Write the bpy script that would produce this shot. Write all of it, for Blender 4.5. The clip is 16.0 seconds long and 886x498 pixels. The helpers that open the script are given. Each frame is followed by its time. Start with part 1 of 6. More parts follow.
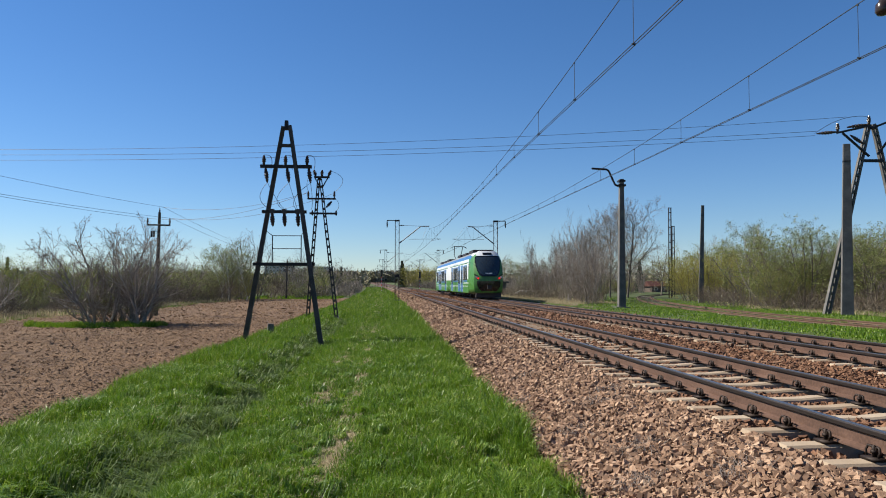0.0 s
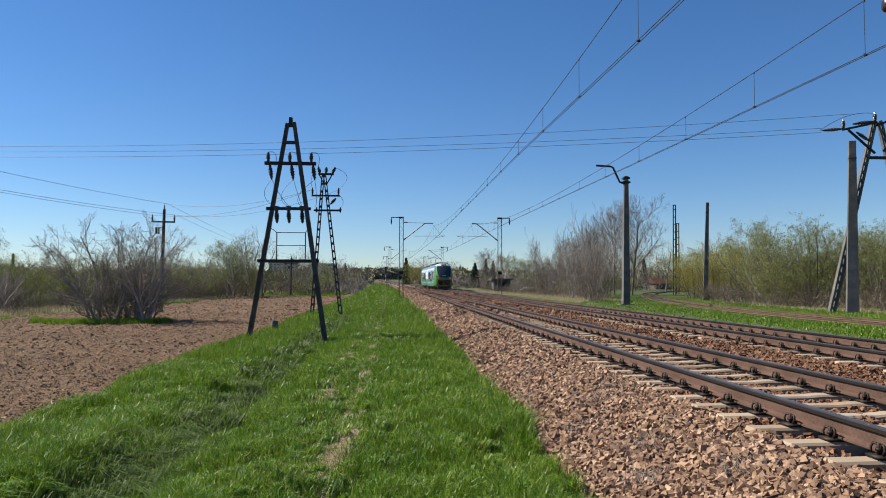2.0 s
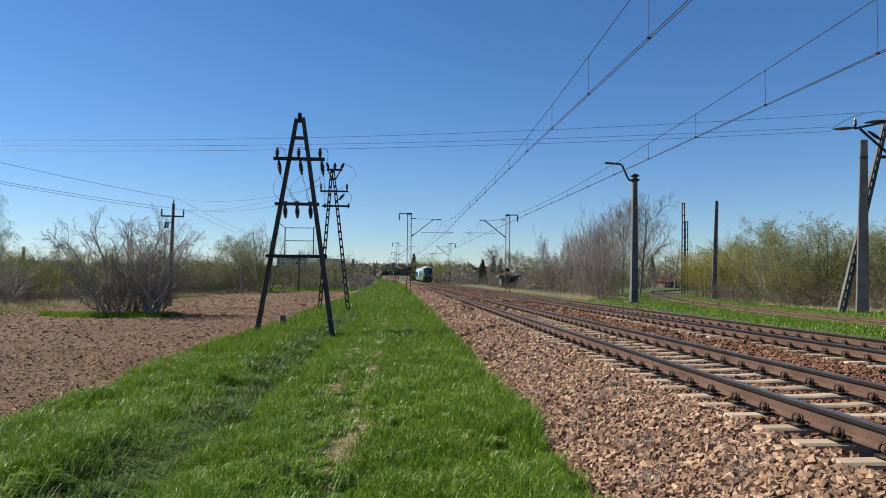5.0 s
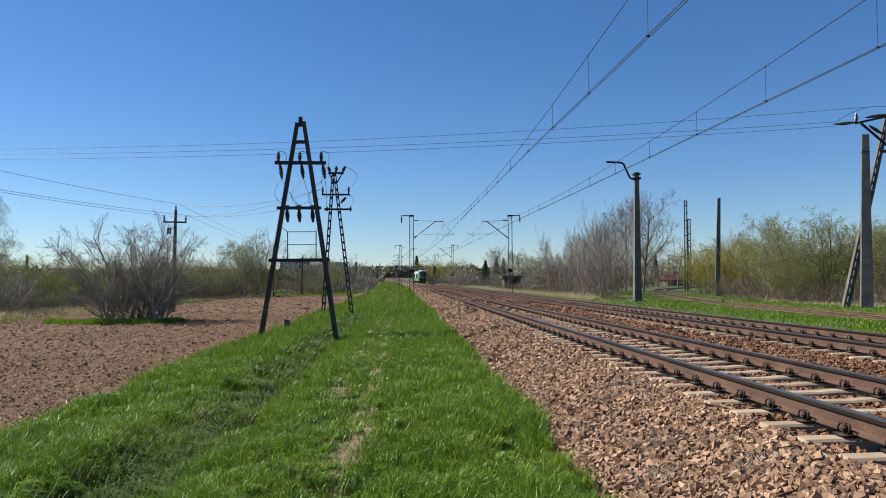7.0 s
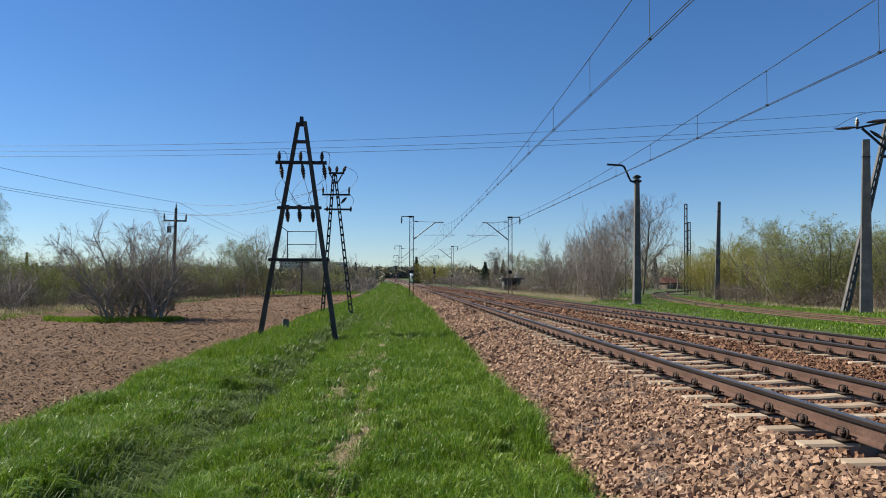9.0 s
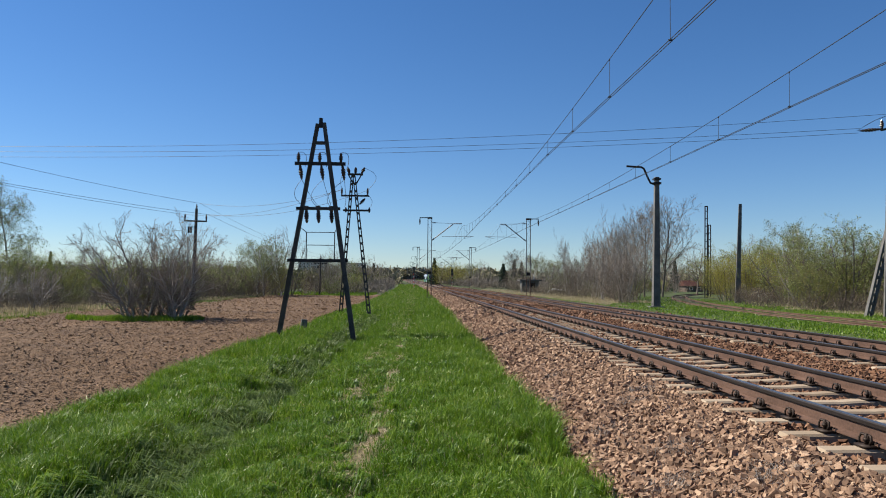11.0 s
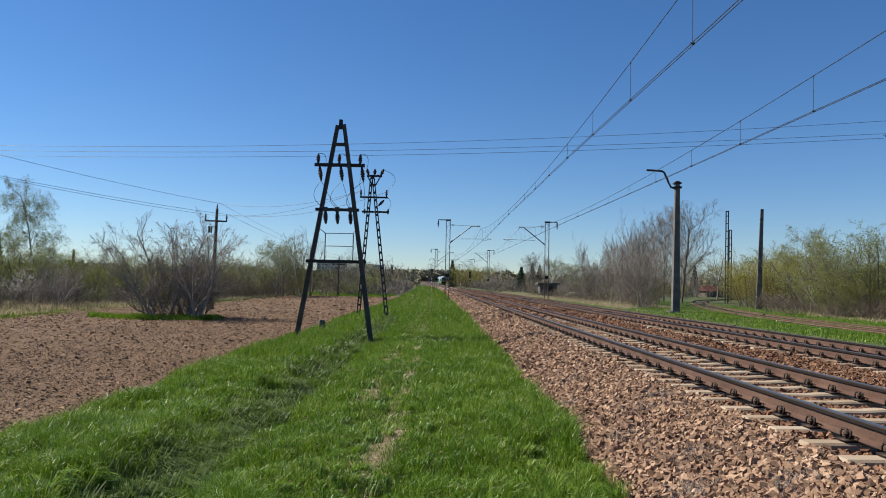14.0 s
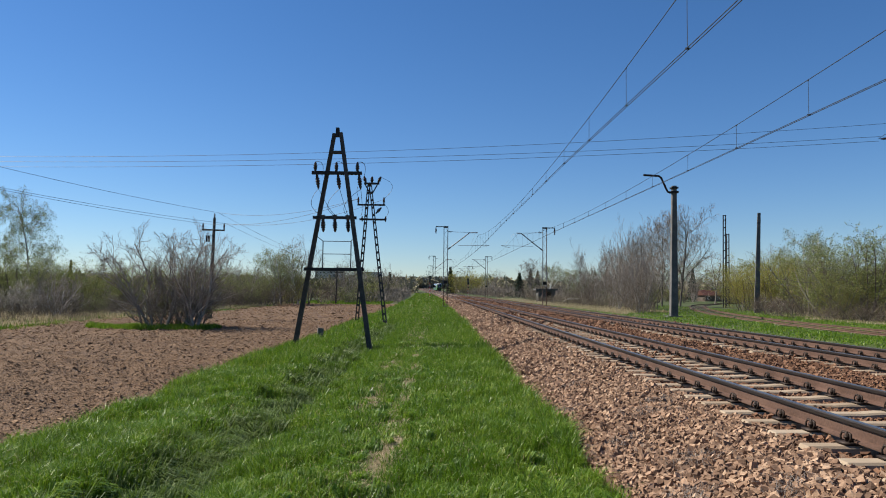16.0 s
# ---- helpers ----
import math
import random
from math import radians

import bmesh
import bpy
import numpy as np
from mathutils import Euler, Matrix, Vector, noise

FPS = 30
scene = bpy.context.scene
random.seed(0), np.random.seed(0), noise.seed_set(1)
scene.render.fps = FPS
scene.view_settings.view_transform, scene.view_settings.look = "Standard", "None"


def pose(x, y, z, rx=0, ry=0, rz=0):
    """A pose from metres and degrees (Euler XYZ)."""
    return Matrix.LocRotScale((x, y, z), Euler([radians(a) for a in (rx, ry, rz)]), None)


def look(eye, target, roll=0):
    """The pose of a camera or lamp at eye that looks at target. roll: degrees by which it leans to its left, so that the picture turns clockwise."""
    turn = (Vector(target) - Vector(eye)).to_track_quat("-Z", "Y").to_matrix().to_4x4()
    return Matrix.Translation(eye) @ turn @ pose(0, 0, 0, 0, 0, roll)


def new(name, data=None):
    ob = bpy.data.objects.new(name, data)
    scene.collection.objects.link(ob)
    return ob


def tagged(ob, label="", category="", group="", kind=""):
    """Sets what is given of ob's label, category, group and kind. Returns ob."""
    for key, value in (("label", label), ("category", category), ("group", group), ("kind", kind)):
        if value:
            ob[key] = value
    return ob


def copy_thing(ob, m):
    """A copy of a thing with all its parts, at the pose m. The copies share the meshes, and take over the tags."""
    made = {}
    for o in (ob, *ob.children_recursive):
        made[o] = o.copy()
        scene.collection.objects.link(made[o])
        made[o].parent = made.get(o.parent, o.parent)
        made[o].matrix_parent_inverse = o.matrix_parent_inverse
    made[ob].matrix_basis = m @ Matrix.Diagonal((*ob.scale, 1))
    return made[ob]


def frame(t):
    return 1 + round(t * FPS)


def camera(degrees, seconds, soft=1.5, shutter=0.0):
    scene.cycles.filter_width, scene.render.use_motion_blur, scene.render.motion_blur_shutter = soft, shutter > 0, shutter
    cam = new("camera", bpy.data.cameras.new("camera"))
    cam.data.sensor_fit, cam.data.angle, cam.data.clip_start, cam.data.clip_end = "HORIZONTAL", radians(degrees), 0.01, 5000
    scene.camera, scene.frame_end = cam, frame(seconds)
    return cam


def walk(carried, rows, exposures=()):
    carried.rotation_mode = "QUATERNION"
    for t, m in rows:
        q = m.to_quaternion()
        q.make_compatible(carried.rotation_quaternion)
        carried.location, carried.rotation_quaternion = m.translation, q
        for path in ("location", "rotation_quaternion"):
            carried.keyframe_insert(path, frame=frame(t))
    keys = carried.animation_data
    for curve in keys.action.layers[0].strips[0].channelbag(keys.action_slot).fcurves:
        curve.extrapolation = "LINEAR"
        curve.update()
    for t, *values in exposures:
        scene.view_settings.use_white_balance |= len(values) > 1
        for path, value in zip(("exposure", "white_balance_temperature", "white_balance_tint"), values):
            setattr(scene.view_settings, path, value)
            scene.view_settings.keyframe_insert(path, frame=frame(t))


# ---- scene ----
# camera: hand-held on the path beside the line, turning slowly to the left
EYE = (0.0, 0.0, 1.27)
cam = camera(62.9, 16.0, soft=1.0)
TURNS = [
    (0, 4.184, 2.977, 0.000), (0.5, 4.042, 3.068, 0.548), (1, 4.007, 2.860, 0.732), (1.5, 4.002, 2.721, 0.621),
    (2, 3.858, 2.739, 0.068), (2.5, 3.469, 2.426, 0.077), (3, 3.033, 1.855, 0.164), (3.5, 3.139, 1.697, 0.660),
    (4, 3.232, 1.990, 0.741), (6.5, 3.109, 2.564, -0.171), (7, 3.037, 2.578, -0.362), (7.5, 2.975, 2.652, -0.184),
    (8, 3.055, 2.635, 0.230), (8.5, 3.083, 2.602, 0.329), (9, 3.046, 2.662, 0.163), (11.5, 1.435, 2.764, 0.639),
    (12, 1.476, 2.726, 0.779), (12.5, 1.250, 2.750, 1.082), (13, 0.811, 2.915, 1.455), (13.5, 0.489, 2.886, 1.641),
    (14, 0.177, 2.919, 1.208), (14.5, 0.221, 2.922, 0.887), (15, 0.264, 3.144, 0.983), (15.5, 0.281, 3.435, 0.879),
    (16, 0.339, 3.462, 0.638)]


def aim(yaw, pitch, roll):
    a, b = radians(yaw), radians(pitch)
    to = (EYE[0] + math.sin(a) * math.cos(b), EYE[1] + math.cos(a) * math.cos(b), EYE[2] + math.sin(b))
    return look(EYE, to, roll)


walk(cam, [(t, aim(y, p, r)) for t, y, p, r in TURNS], [(0, 0.88), (9, 0.88), (12, 0.83), (16, 0.81)])

# daylight: clear spring sky, sun from the left
SUN_EL, SUN_ROT = radians(43), radians(291)
world = bpy.data.worlds.new("sky")
scene.world = world
world.use_nodes = True
wn = world.node_tree
sky = wn.nodes.new("ShaderNodeTexSky")
sky.sky_type, sky.sun_disc = "NISHITA", False
sky.sun_elevation, sky.sun_rotation = SUN_EL, SUN_ROT
sky.altitude, sky.air_density, sky.dust_density, sky.ozone_density = 250, 1.0, 0.06, 3.0
cool = wn.nodes.new("ShaderNodeMix")
cool.data_type, cool.blend_type = "RGBA", "MULTIPLY"
cool.inputs[0].default_value, cool.inputs[7].default_value = 1.0, (0.82, 0.915, 1.085, 1)
wn.links.new(sky.outputs[0], cool.inputs[6])
deep = wn.nodes.new("ShaderNodeHueSaturation")
deep.inputs["Saturation"].default_value = 1.14
wn.links.new(cool.outputs[2], deep.inputs["Color"])
wn.links.new(deep.outputs[0], wn.nodes["Background"].inputs[0])
wn.nodes["Background"].inputs[1].default_value = 0.058
sun = new("sun", bpy.data.lights.new("sun", "SUN"))
sun.data.energy, sun.data.angle, sun.data.color = 5.0, radians(0.53), (1.0, 0.93, 0.82)
sun_from = Vector((math.sin(SUN_ROT) * math.cos(SUN_EL), math.cos(SUN_ROT) * math.cos(SUN_EL), math.sin(SUN_EL)))
sun.matrix_world = look(sun_from * 50, (0, 0, 0))


# ---- materials ----
def surf(name, cols, rough=0.8, metal=0.0, s1=2.0, s2=30.0, bump=0.3, depth=0.01, vary="", leafy=0.0, spec=0.4, coords="Object"):
    """Two scales of noise over a ramp of colours, with relief; vary: island or object adds a step from piece to piece."""
    m = bpy.data.materials.new(name)
    m.use_nodes = True
    nt = m.node_tree
    n, ln = nt.nodes, nt.links
    bsdf = n["Principled BSDF"]
    bsdf.inputs["Roughness"].default_value = rough
    bsdf.inputs["Metallic"].default_value = metal
    bsdf.inputs["Specular IOR Level"].default_value = spec
    tc = n.new("ShaderNodeTexCoord")
    geo = n.new("ShaderNodeNewGeometry")
    a, b = n.new("ShaderNodeTexNoise"), n.new("ShaderNodeTexNoise")
    for node, s, d in ((a, s1, 4), (b, s2, 6)):
        node.inputs["Scale"].default_value, node.inputs["Detail"].default_value = s, d
        ln.new(geo.outputs["Position"] if coords == "World" else tc.outputs["Object"], node.inputs["Vector"])
    mix = n.new("ShaderNodeMath")
    mix.operation = "MULTIPLY_ADD"
    mix.inputs[1].default_value = 0.5
    ln.new(a.outputs[0], mix.inputs[0])
    half = n.new("ShaderNodeMath")
    half.operation = "MULTIPLY"
    half.inputs[1].default_value = 0.5
    ln.new(b.outputs[0], half.inputs[0])
    ln.new(half.outputs[0], mix.inputs[2])
    value = mix.outputs[0]
    spread = n.new("ShaderNodeMapRange")
    spread.inputs[1].default_value, spread.inputs[2].default_value = 0.33, 0.67
    ln.new(value, spread.inputs[0])
    value = spread.outputs[0]
    if vary:
        src = geo.outputs["Random Per Island"] if vary == "island" else n.new("ShaderNodeObjectInfo").outputs["Random"]
        blend = n.new("ShaderNodeMix")
        blend.inputs[0].default_value = 0.65
        ln.new(value, blend.inputs[2])
        ln.new(src, blend.inputs[3])
        value = blend.outputs[0]
    ramp = n.new("ShaderNodeValToRGB")
    e = ramp.color_ramp.elements
    while len(e) < len(cols):
        e.new(0.5)
    for i, c in enumerate(cols):
        e[i].position, e[i].color = i / (len(cols) - 1), (*c, 1)
    ln.new(value, ramp.inputs[0])
    ln.new(ramp.outputs[0], bsdf.inputs["Base Color"])
    if bump:
        bn = n.new("ShaderNodeBump")
        bn.inputs["Strength"].default_value, bn.inputs["Distance"].default_value = bump, depth
        ln.new(b.outputs[0], bn.inputs["Height"])
        ln.new(bn.outputs[0], bsdf.inputs["Normal"])
    if leafy:
        tr = n.new("ShaderNodeBsdfTranslucent")
        ln.new(ramp.outputs[0], tr.inputs[0])
        ms = n.new("ShaderNodeMixShader")
        ms.inputs[0].default_value = leafy
        ln.new(bsdf.outputs[0], ms.inputs[1])
        ln.new(tr.outputs[0], ms.inputs[2])
        ln.new(ms.outputs[0], n["Material Output"].inputs[0])
    return m


def plain(name, col, rough=0.5, metal=0.0, spec=0.5, glow=0.0):
    m = surf(name, [tuple(c * 0.88 for c in col), tuple(min(1, c * 1.1) for c in col)], rough, metal, 1.5, 25, 0.05, 0.002, spec=spec)
    if glow:
        b = m.node_tree.nodes["Principled BSDF"]
        b.inputs["Emission Color"].default_value, b.inputs["Emission Strength"].default_value = (*col, 1), glow
    return m


M_EARTH = surf("grassy_earth", [(0.025, 0.035, 0.006), (0.04, 0.058, 0.008), (0.065, 0.075, 0.018)], 0.95, 0, 0.5, 14, 0.6, 0.03, coords="World")
M_FIELD = surf("ploughed_soil", [(0.083, 0.047, 0.026), (0.13, 0.076, 0.04), (0.187, 0.113, 0.063)], 0.95, 0, 0.35, 24, 1.0, 0.09, coords="World")
M_CLOD = surf("soil_clod", [(0.11, 0.064, 0.034), (0.197, 0.118, 0.062), (0.332, 0.207, 0.115)], 0.95, 0, 3, 30, 0.5, 0.02, vary="island")
# bed colour is darker than the stones: shade of the gaps painted in
M_SHADEBED = surf("ballast_bed", [(0.029, 0.017, 0.012), (0.069, 0.043, 0.029), (0.118, 0.075, 0.051)], 0.95, 0, 1.2, 22, 0.9, 0.04, coords="World")
M_STONE = surf("ballast_stone", [(0.056, 0.031, 0.019), (0.164, 0.096, 0.058), (0.279, 0.172, 0.107), (0.499, 0.358, 0.24)], 0.9, 0, 6, 60, 0.4, 0.01, vary="island")
M_RUSTSTONE = surf("rusty_stone", [(0.044, 0.019, 0.01), (0.112, 0.052, 0.026), (0.184, 0.091, 0.048), (0.273, 0.166, 0.099)], 0.9, 0, 6, 60, 0.4, 0.01, vary="island")
M_SLEEPER = surf("sleeper_concrete", [(0.191, 0.137, 0.086), (0.292, 0.223, 0.154), (0.368, 0.301, 0.222)], 0.9, 0, 5, 70, 0.4, 0.006, vary="object")
M_RAIL = surf("rusty_rail", [(0.061, 0.035, 0.023), (0.104, 0.058, 0.04), (0.148, 0.087, 0.061)], 0.65, 0.3, 2, 40, 0.2, 0.003)
M_RAILTOP = surf("polished_rail", [(0.18, 0.16, 0.15), (0.3, 0.28, 0.27)], 0.35, 0.9, 2, 60, 0.05, 0.001)
M_RAILHEAD = surf("dark_rail_head", [(0.016, 0.012, 0.01), (0.035, 0.026, 0.022)], 0.55, 0.4, 2, 40, 0.1, 0.002)
M_FAST = surf("oiled_steel", [(0.015, 0.01, 0.008), (0.036, 0.023, 0.016)], 0.6, 0.5, 20, 90, 0.2, 0.002, vary="object")
M_GRASS = surf("grass_blade", [(0.026, 0.062, 0.004), (0.075, 0.16, 0.007), (0.15, 0.25, 0.013), (0.33, 0.38, 0.07)], 0.45, 0, 0.8, 7, 0, vary="island", leafy=0.32, coords="World")
M_DITCH = surf("dark_grass", [(0.03, 0.065, 0.008), (0.085, 0.14, 0.016), (0.2, 0.26, 0.075)], 0.6, 0, 0.9, 8, 0, vary="island", leafy=0.3, coords="World")
M_DRY = surf("dry_grass", [(0.285, 0.218, 0.114), (0.437, 0.361, 0.218), (0.57, 0.494, 0.332)], 0.8, 0, 2, 20, 0, vary="island", leafy=0.3, coords="World")
M_DARKPOST = surf("weathered_dark_concrete", [(0.026, 0.025, 0.023), (0.049, 0.045, 0.042), (0.083, 0.075, 0.068)], 0.85, 0, 3, 40, 0.3, 0.006)
M_POST = surf("grey_concrete", [(0.062, 0.061, 0.057), (0.105, 0.101, 0.095), (0.179, 0.168, 0.152)], 0.88, 0, 2, 35, 0.3, 0.006)
M_STEEL = surf("dull_steel", [(0.144, 0.149, 0.153), (0.234, 0.239, 0.243), (0.324, 0.324, 0.324)], 0.6, 0.4, 2, 30, 0.15, 0.003)
M_DSTEEL = surf("dark_steel", [(0.014, 0.014, 0.015), (0.032, 0.029, 0.029)], 0.6, 0.4, 4, 40, 0.15, 0.003)
M_WIRE = surf("tarnished_wire", [(0.02, 0.022, 0.022), (0.05, 0.05, 0.048)], 0.6, 0.5, 1, 10, 0)
M_CERAMIC = surf("brown_porcelain", [(0.02, 0.014, 0.012), (0.045, 0.028, 0.02)], 0.25, 0, 5, 40, 0)


# ---- mesh tools ----
class MB:
    """Gathers vertices and faces of one mesh."""

    def __init__(self):
        self.v, self.f, self.mi, self.i = [], [], [], 0

    def add(self, vs, fs):
        o = len(self.v)
        self.v += [tuple(p) for p in vs]
        self.f += [tuple(o + k for k in f) for f in fs]
        self.mi += [self.i] * len(fs)
        return self

    def box(self, c, s, m=None, top=1.0):
        """A box round c of size s; top: how far its upper face tapers."""
        x, y, z = (k / 2 for k in s)
        vs = [(-x, -y, -z), (x, -y, -z), (x, y, -z), (-x, y, -z)] + [(a * top, b * top, z) for a, b in ((-x, -y), (x, -y), (x, y), (-x, y))]
        vs = [Vector(p) for p in vs]
        if m:
            vs = [m @ p for p in vs]
        return self.add([p + Vector(c) for p in vs], [(3, 2, 1, 0), (4, 5, 6, 7), (0, 1, 5, 4), (1, 2, 6, 5), (2, 3, 7, 6), (3, 0, 4, 7)])

    def bar(self, a, b, w, d=None, w2=None, side=(0, 1, 0)):
        """A square bar from a to b, w wide and d deep, tapering to w2."""
        a, b = Vector(a), Vector(b)
        t = (b - a).normalized()
        s = Vector(side)
        r = t.cross(s)
        if r.length < 1e-4:
            r = t.cross(Vector((1, 0, 0)))
        r.normalize()
        s = r.cross(t)
        d = d or w
        k = (w2 / w) if w2 else 1
        vs = []
        for p, q in ((a, 1), (b, k)):
            for i, j in ((-1, -1), (1, -1), (1, 1), (-1, 1)):
                vs.append(p + r * (i * w / 2 * q) + s * (j * d / 2 * q))
        return self.add(vs, [(3, 2, 1, 0), (4, 5, 6, 7), (0, 1, 5, 4), (1, 2, 6, 5), (2, 3, 7, 6), (3, 0, 4, 7)])

    def tube(self, pts, rad, n=6, cap=True):
        pts = [Vector(p) for p in pts]
        rad = rad if isinstance(rad, (list, tuple)) else [rad] * len(pts)
        o, vs, fs = 0, [], []
        up = None
        for i, p in enumerate(pts):
            t = (pts[min(i + 1, len(pts) - 1)] - pts[max(i - 1, 0)]).normalized()
            if up is None:
                up = Vector((0, 0, 1)) if abs(t.z) < 0.9 else Vector((1, 0, 0))
            r = t.cross(up)
            if r.length < 1e-5:
                r = t.cross(Vector((0.3, 1, 0.2)))
            r.normalize()
            up = r.cross(t)
            for k in range(n):
                a = 2 * math.pi * k / n
                vs.append(p + (r * math.cos(a) + up * math.sin(a)) * rad[i])
        for i in range(len(pts) - 1):
            for k in range(n):
                k2 = (k + 1) % n
                fs.append((i * n + k, i * n + k2, (i + 1) * n + k2, (i + 1) * n + k))
        if cap and n > 2:
            fs.append(tuple(range(n))[::-1])
            fs.append(tuple((len(pts) - 1) * n + k for k in range(n)))
        return self.add(vs, fs)

    def lathe(self, base, prof, n=8, axis=(0, 0, 1)):
        """Rings of (radius, distance) along axis from base."""
        ax = Vector(axis).normalized()
        return self.tube([Vector(base) + ax * h for _, h in prof], [r for r, _ in prof], n)

    def mesh(self, name, mats, smooth=False):
        me = bpy.data.meshes.new(name)
        me.from_pydata(self.v, [], self.f)
        for m in mats if isinstance(mats, (list, tuple)) else [mats]:
            me.materials.append(m)
        if any(self.mi):
            me.polygons.foreach_set("material_index", self.mi)
        if smooth:
            me.polygons.foreach_set("use_smooth", [True] * len(self.f))
        me.update()
        return me


def part(name, mb, mats, parent, label="", smooth=False):
    ob = new(name, mb if isinstance(mb, bpy.types.Mesh) else mb.mesh(name, mats, smooth))
    ob.parent = parent
    if label:
        ob["label"] = label
    return ob


def thing(name, m, label, category, group="", kind=""):
    ob = new(name)
    ob.matrix_basis = m
    ob.empty_display_size = 0.2
    return tagged(ob, label, category, group, kind)


def from_arrays(name, verts, faces, mats, smooth=False):
    """A mesh from numpy arrays of vertices and equal-sided faces."""
    me = bpy.data.meshes.new(name)
    nf, k = faces.shape
    me.vertices.add(len(verts))
    me.vertices.foreach_set("co", np.asarray(verts, np.float32).ravel())
    me.loops.add(nf * k)
    me.loops.foreach_set("vertex_index", faces.astype(np.int32).ravel())
    me.polygons.add(nf)
    me.polygons.foreach_set("loop_start", np.arange(0, nf * k, k, dtype=np.int32))
    for m in mats if isinstance(mats, (list, tuple)) else [mats]:
        me.materials.append(m)
    me.polygons.foreach_set("use_smooth", np.full(nf, smooth))
    me.update(calc_edges=True)
    me.validate()
    return me


def vnoise(x, y, seed=0):
    """Smooth value noise, 0 to 1."""
    xi, yi = np.floor(x), np.floor(y)
    fx, fy = x - xi, y - yi
    fx, fy = fx * fx * (3 - 2 * fx), fy * fy * (3 - 2 * fy)

    def h(a, b):
        s = np.sin(a * 127.1 + b * 311.7 + seed * 74.7) * 43758.5453
        return s - np.floor(s)
    return (h(xi, yi) * (1 - fx) + h(xi + 1, yi) * fx) * (1 - fy) + (h(xi, yi + 1) * (1 - fx) + h(xi + 1, yi + 1) * fx) * fy


# ---- lie of the land ----
def bend(y):
    """How far the line has curved to the left at y."""
    y = np.clip(y, 0, 700)
    return -5.2e-5 * y * y


def rise(y):
    y = np.clip(y, 0, 700)
    return 1.3e-5 * y * y


GROUND_U = [-600, -60, -22, -19, -5.6, -5.1, -4.4, -3.1, -2.72, -2.4, -1.95, -1.3, 0.5, 1.45, 1.75, 2.4, 11.6, 12.4, 12.9, 14, 18, 26, 60, 600]
GROUND_Z = [-1.0, -0.8, -0.6, -0.78, -0.78, -0.64, -0.58, -0.48, -0.65, -0.70, -0.61, -0.46, -0.41, -0.46, -0.6, -0.8, -0.8, -0.5, -0.16, -0.1, -0.12, -0.15, -0.3, -0.5]
BED_U = [1.3, 1.62, 2.0, 2.75, 3.2, 5.7, 6.5, 7.2, 9.9, 10.5, 12.4, 13.1]
BED_Z = [-0.6, -0.47, -0.36, -0.12, -0.062, -0.06, -0.10, -0.055, -0.055, -0.10, -0.25, -0.5]


def ground_z(x, y):
    x, y = np.asarray(x, float), np.asarray(y, float)
    u = x - bend(y)
    z = np.interp(u, GROUND_U, GROUND_Z) + rise(y)
    soft = np.clip((np.abs(u - 7) - 5.8) / 1.5, 0, 1) * np.where(u > 12.9, 0.3, 1.0)
    ditch = np.exp(-((u + 2.5) / 0.45) ** 2) * (vnoise(x * 3.1, y * 2.2, 14) - 0.5) * 0.22
    return z + ditch + soft * ((vnoise(x * 0.7, y * 0.5, 3) - 0.5) * 0.10 + (vnoise(x * 2.3, y * 1.7, 4) - 0.5) * 0.09)


def bed_z(x, y):
    x, y = np.asarray(x, float), np.asarray(y, float)
    u = x - bend(y)
    return np.interp(u, BED_U, BED_Z) + rise(y) + (vnoise(x * 1.4, y * 0.9, 8) - 0.5) * 0.05


def gz(x, y):
    return float(ground_z(x, y))


def sheet(name, xs, ys, zf, mat, along_line=True):
    X, Y = np.meshgrid(xs, ys)
    if along_line:
        X = X + bend(Y)
    Z = zf(X, Y)
    n, k = len(xs), len(ys)
    idx = np.arange(n * k).reshape(k, n)
    f = np.stack([idx[:-1, :-1], idx[:-1, 1:], idx[1:, 1:], idx[1:, :-1]], -1).reshape(-1, 4)
    return new(name, from_arrays(name, np.stack([X, Y, Z], -1).reshape(-1, 3), f, mat, True))


def steps(*spans):
    out = []
    for a, b, d in spans:
        out += list(np.arange(a, b - 1e-6, d))
    return np.array(out + [spans[-1][1]])


xs = steps((-2500, -300, 200), (-300, -60, 20), (-60, -24, 2), (-24, -6, 0.5), (-6, 1.8, 0.12), (1.8, 12, 1.7), (12, 20, 0.3), (20, 60, 2), (60, 300, 20), (300, 2500, 200))
ys = steps((-300, -20, 20), (-20, 2, 1.5), (2, 30, 0.15), (30, 90, 0.5), (90, 200, 4), (200, 600, 20), (600, 3500, 150))
tagged(sheet("ground", xs, ys, ground_z, M_EARTH), "spring grass and earth beside the railway", "ground", kind="structure")
tagged(sheet("ballast_bed", steps((1.3, 13.1, 0.2)), steps((-30, 3, 1), (3, 25, 0.2), (25, 100, 1), (100, 700, 10)), lambda x, y: bed_z(x, y) - 0.05 * np.clip((18 - y) / 6, 0.2, 1), M_SHADEBED),
       "reddish crushed-stone bed under two tracks, darkened as shade between its stones", "ballast bed", kind="structure")


def field_z(x, y):
    """Ploughed soil: low ridges across the field with clods."""
    r = np.sin((y + 0.22 * x + 0.6 * vnoise(x * 0.3, y * 0.3, 5)) * 2 * math.pi / 0.7) * 0.018
    c = (vnoise(x * 4, y * 4, 6) - 0.5) * 0.06 + (vnoise(x * 9, y * 8, 7) - 0.5) * 0.10
    edge = np.clip((x - bend(y) + 6.2) / 1.0, 0, 1)
    return -0.67 + rise(y) + edge * 0.04 + r + c + (vnoise(x * 0.1, y * 0.1, 9) - 0.5) * 0.1


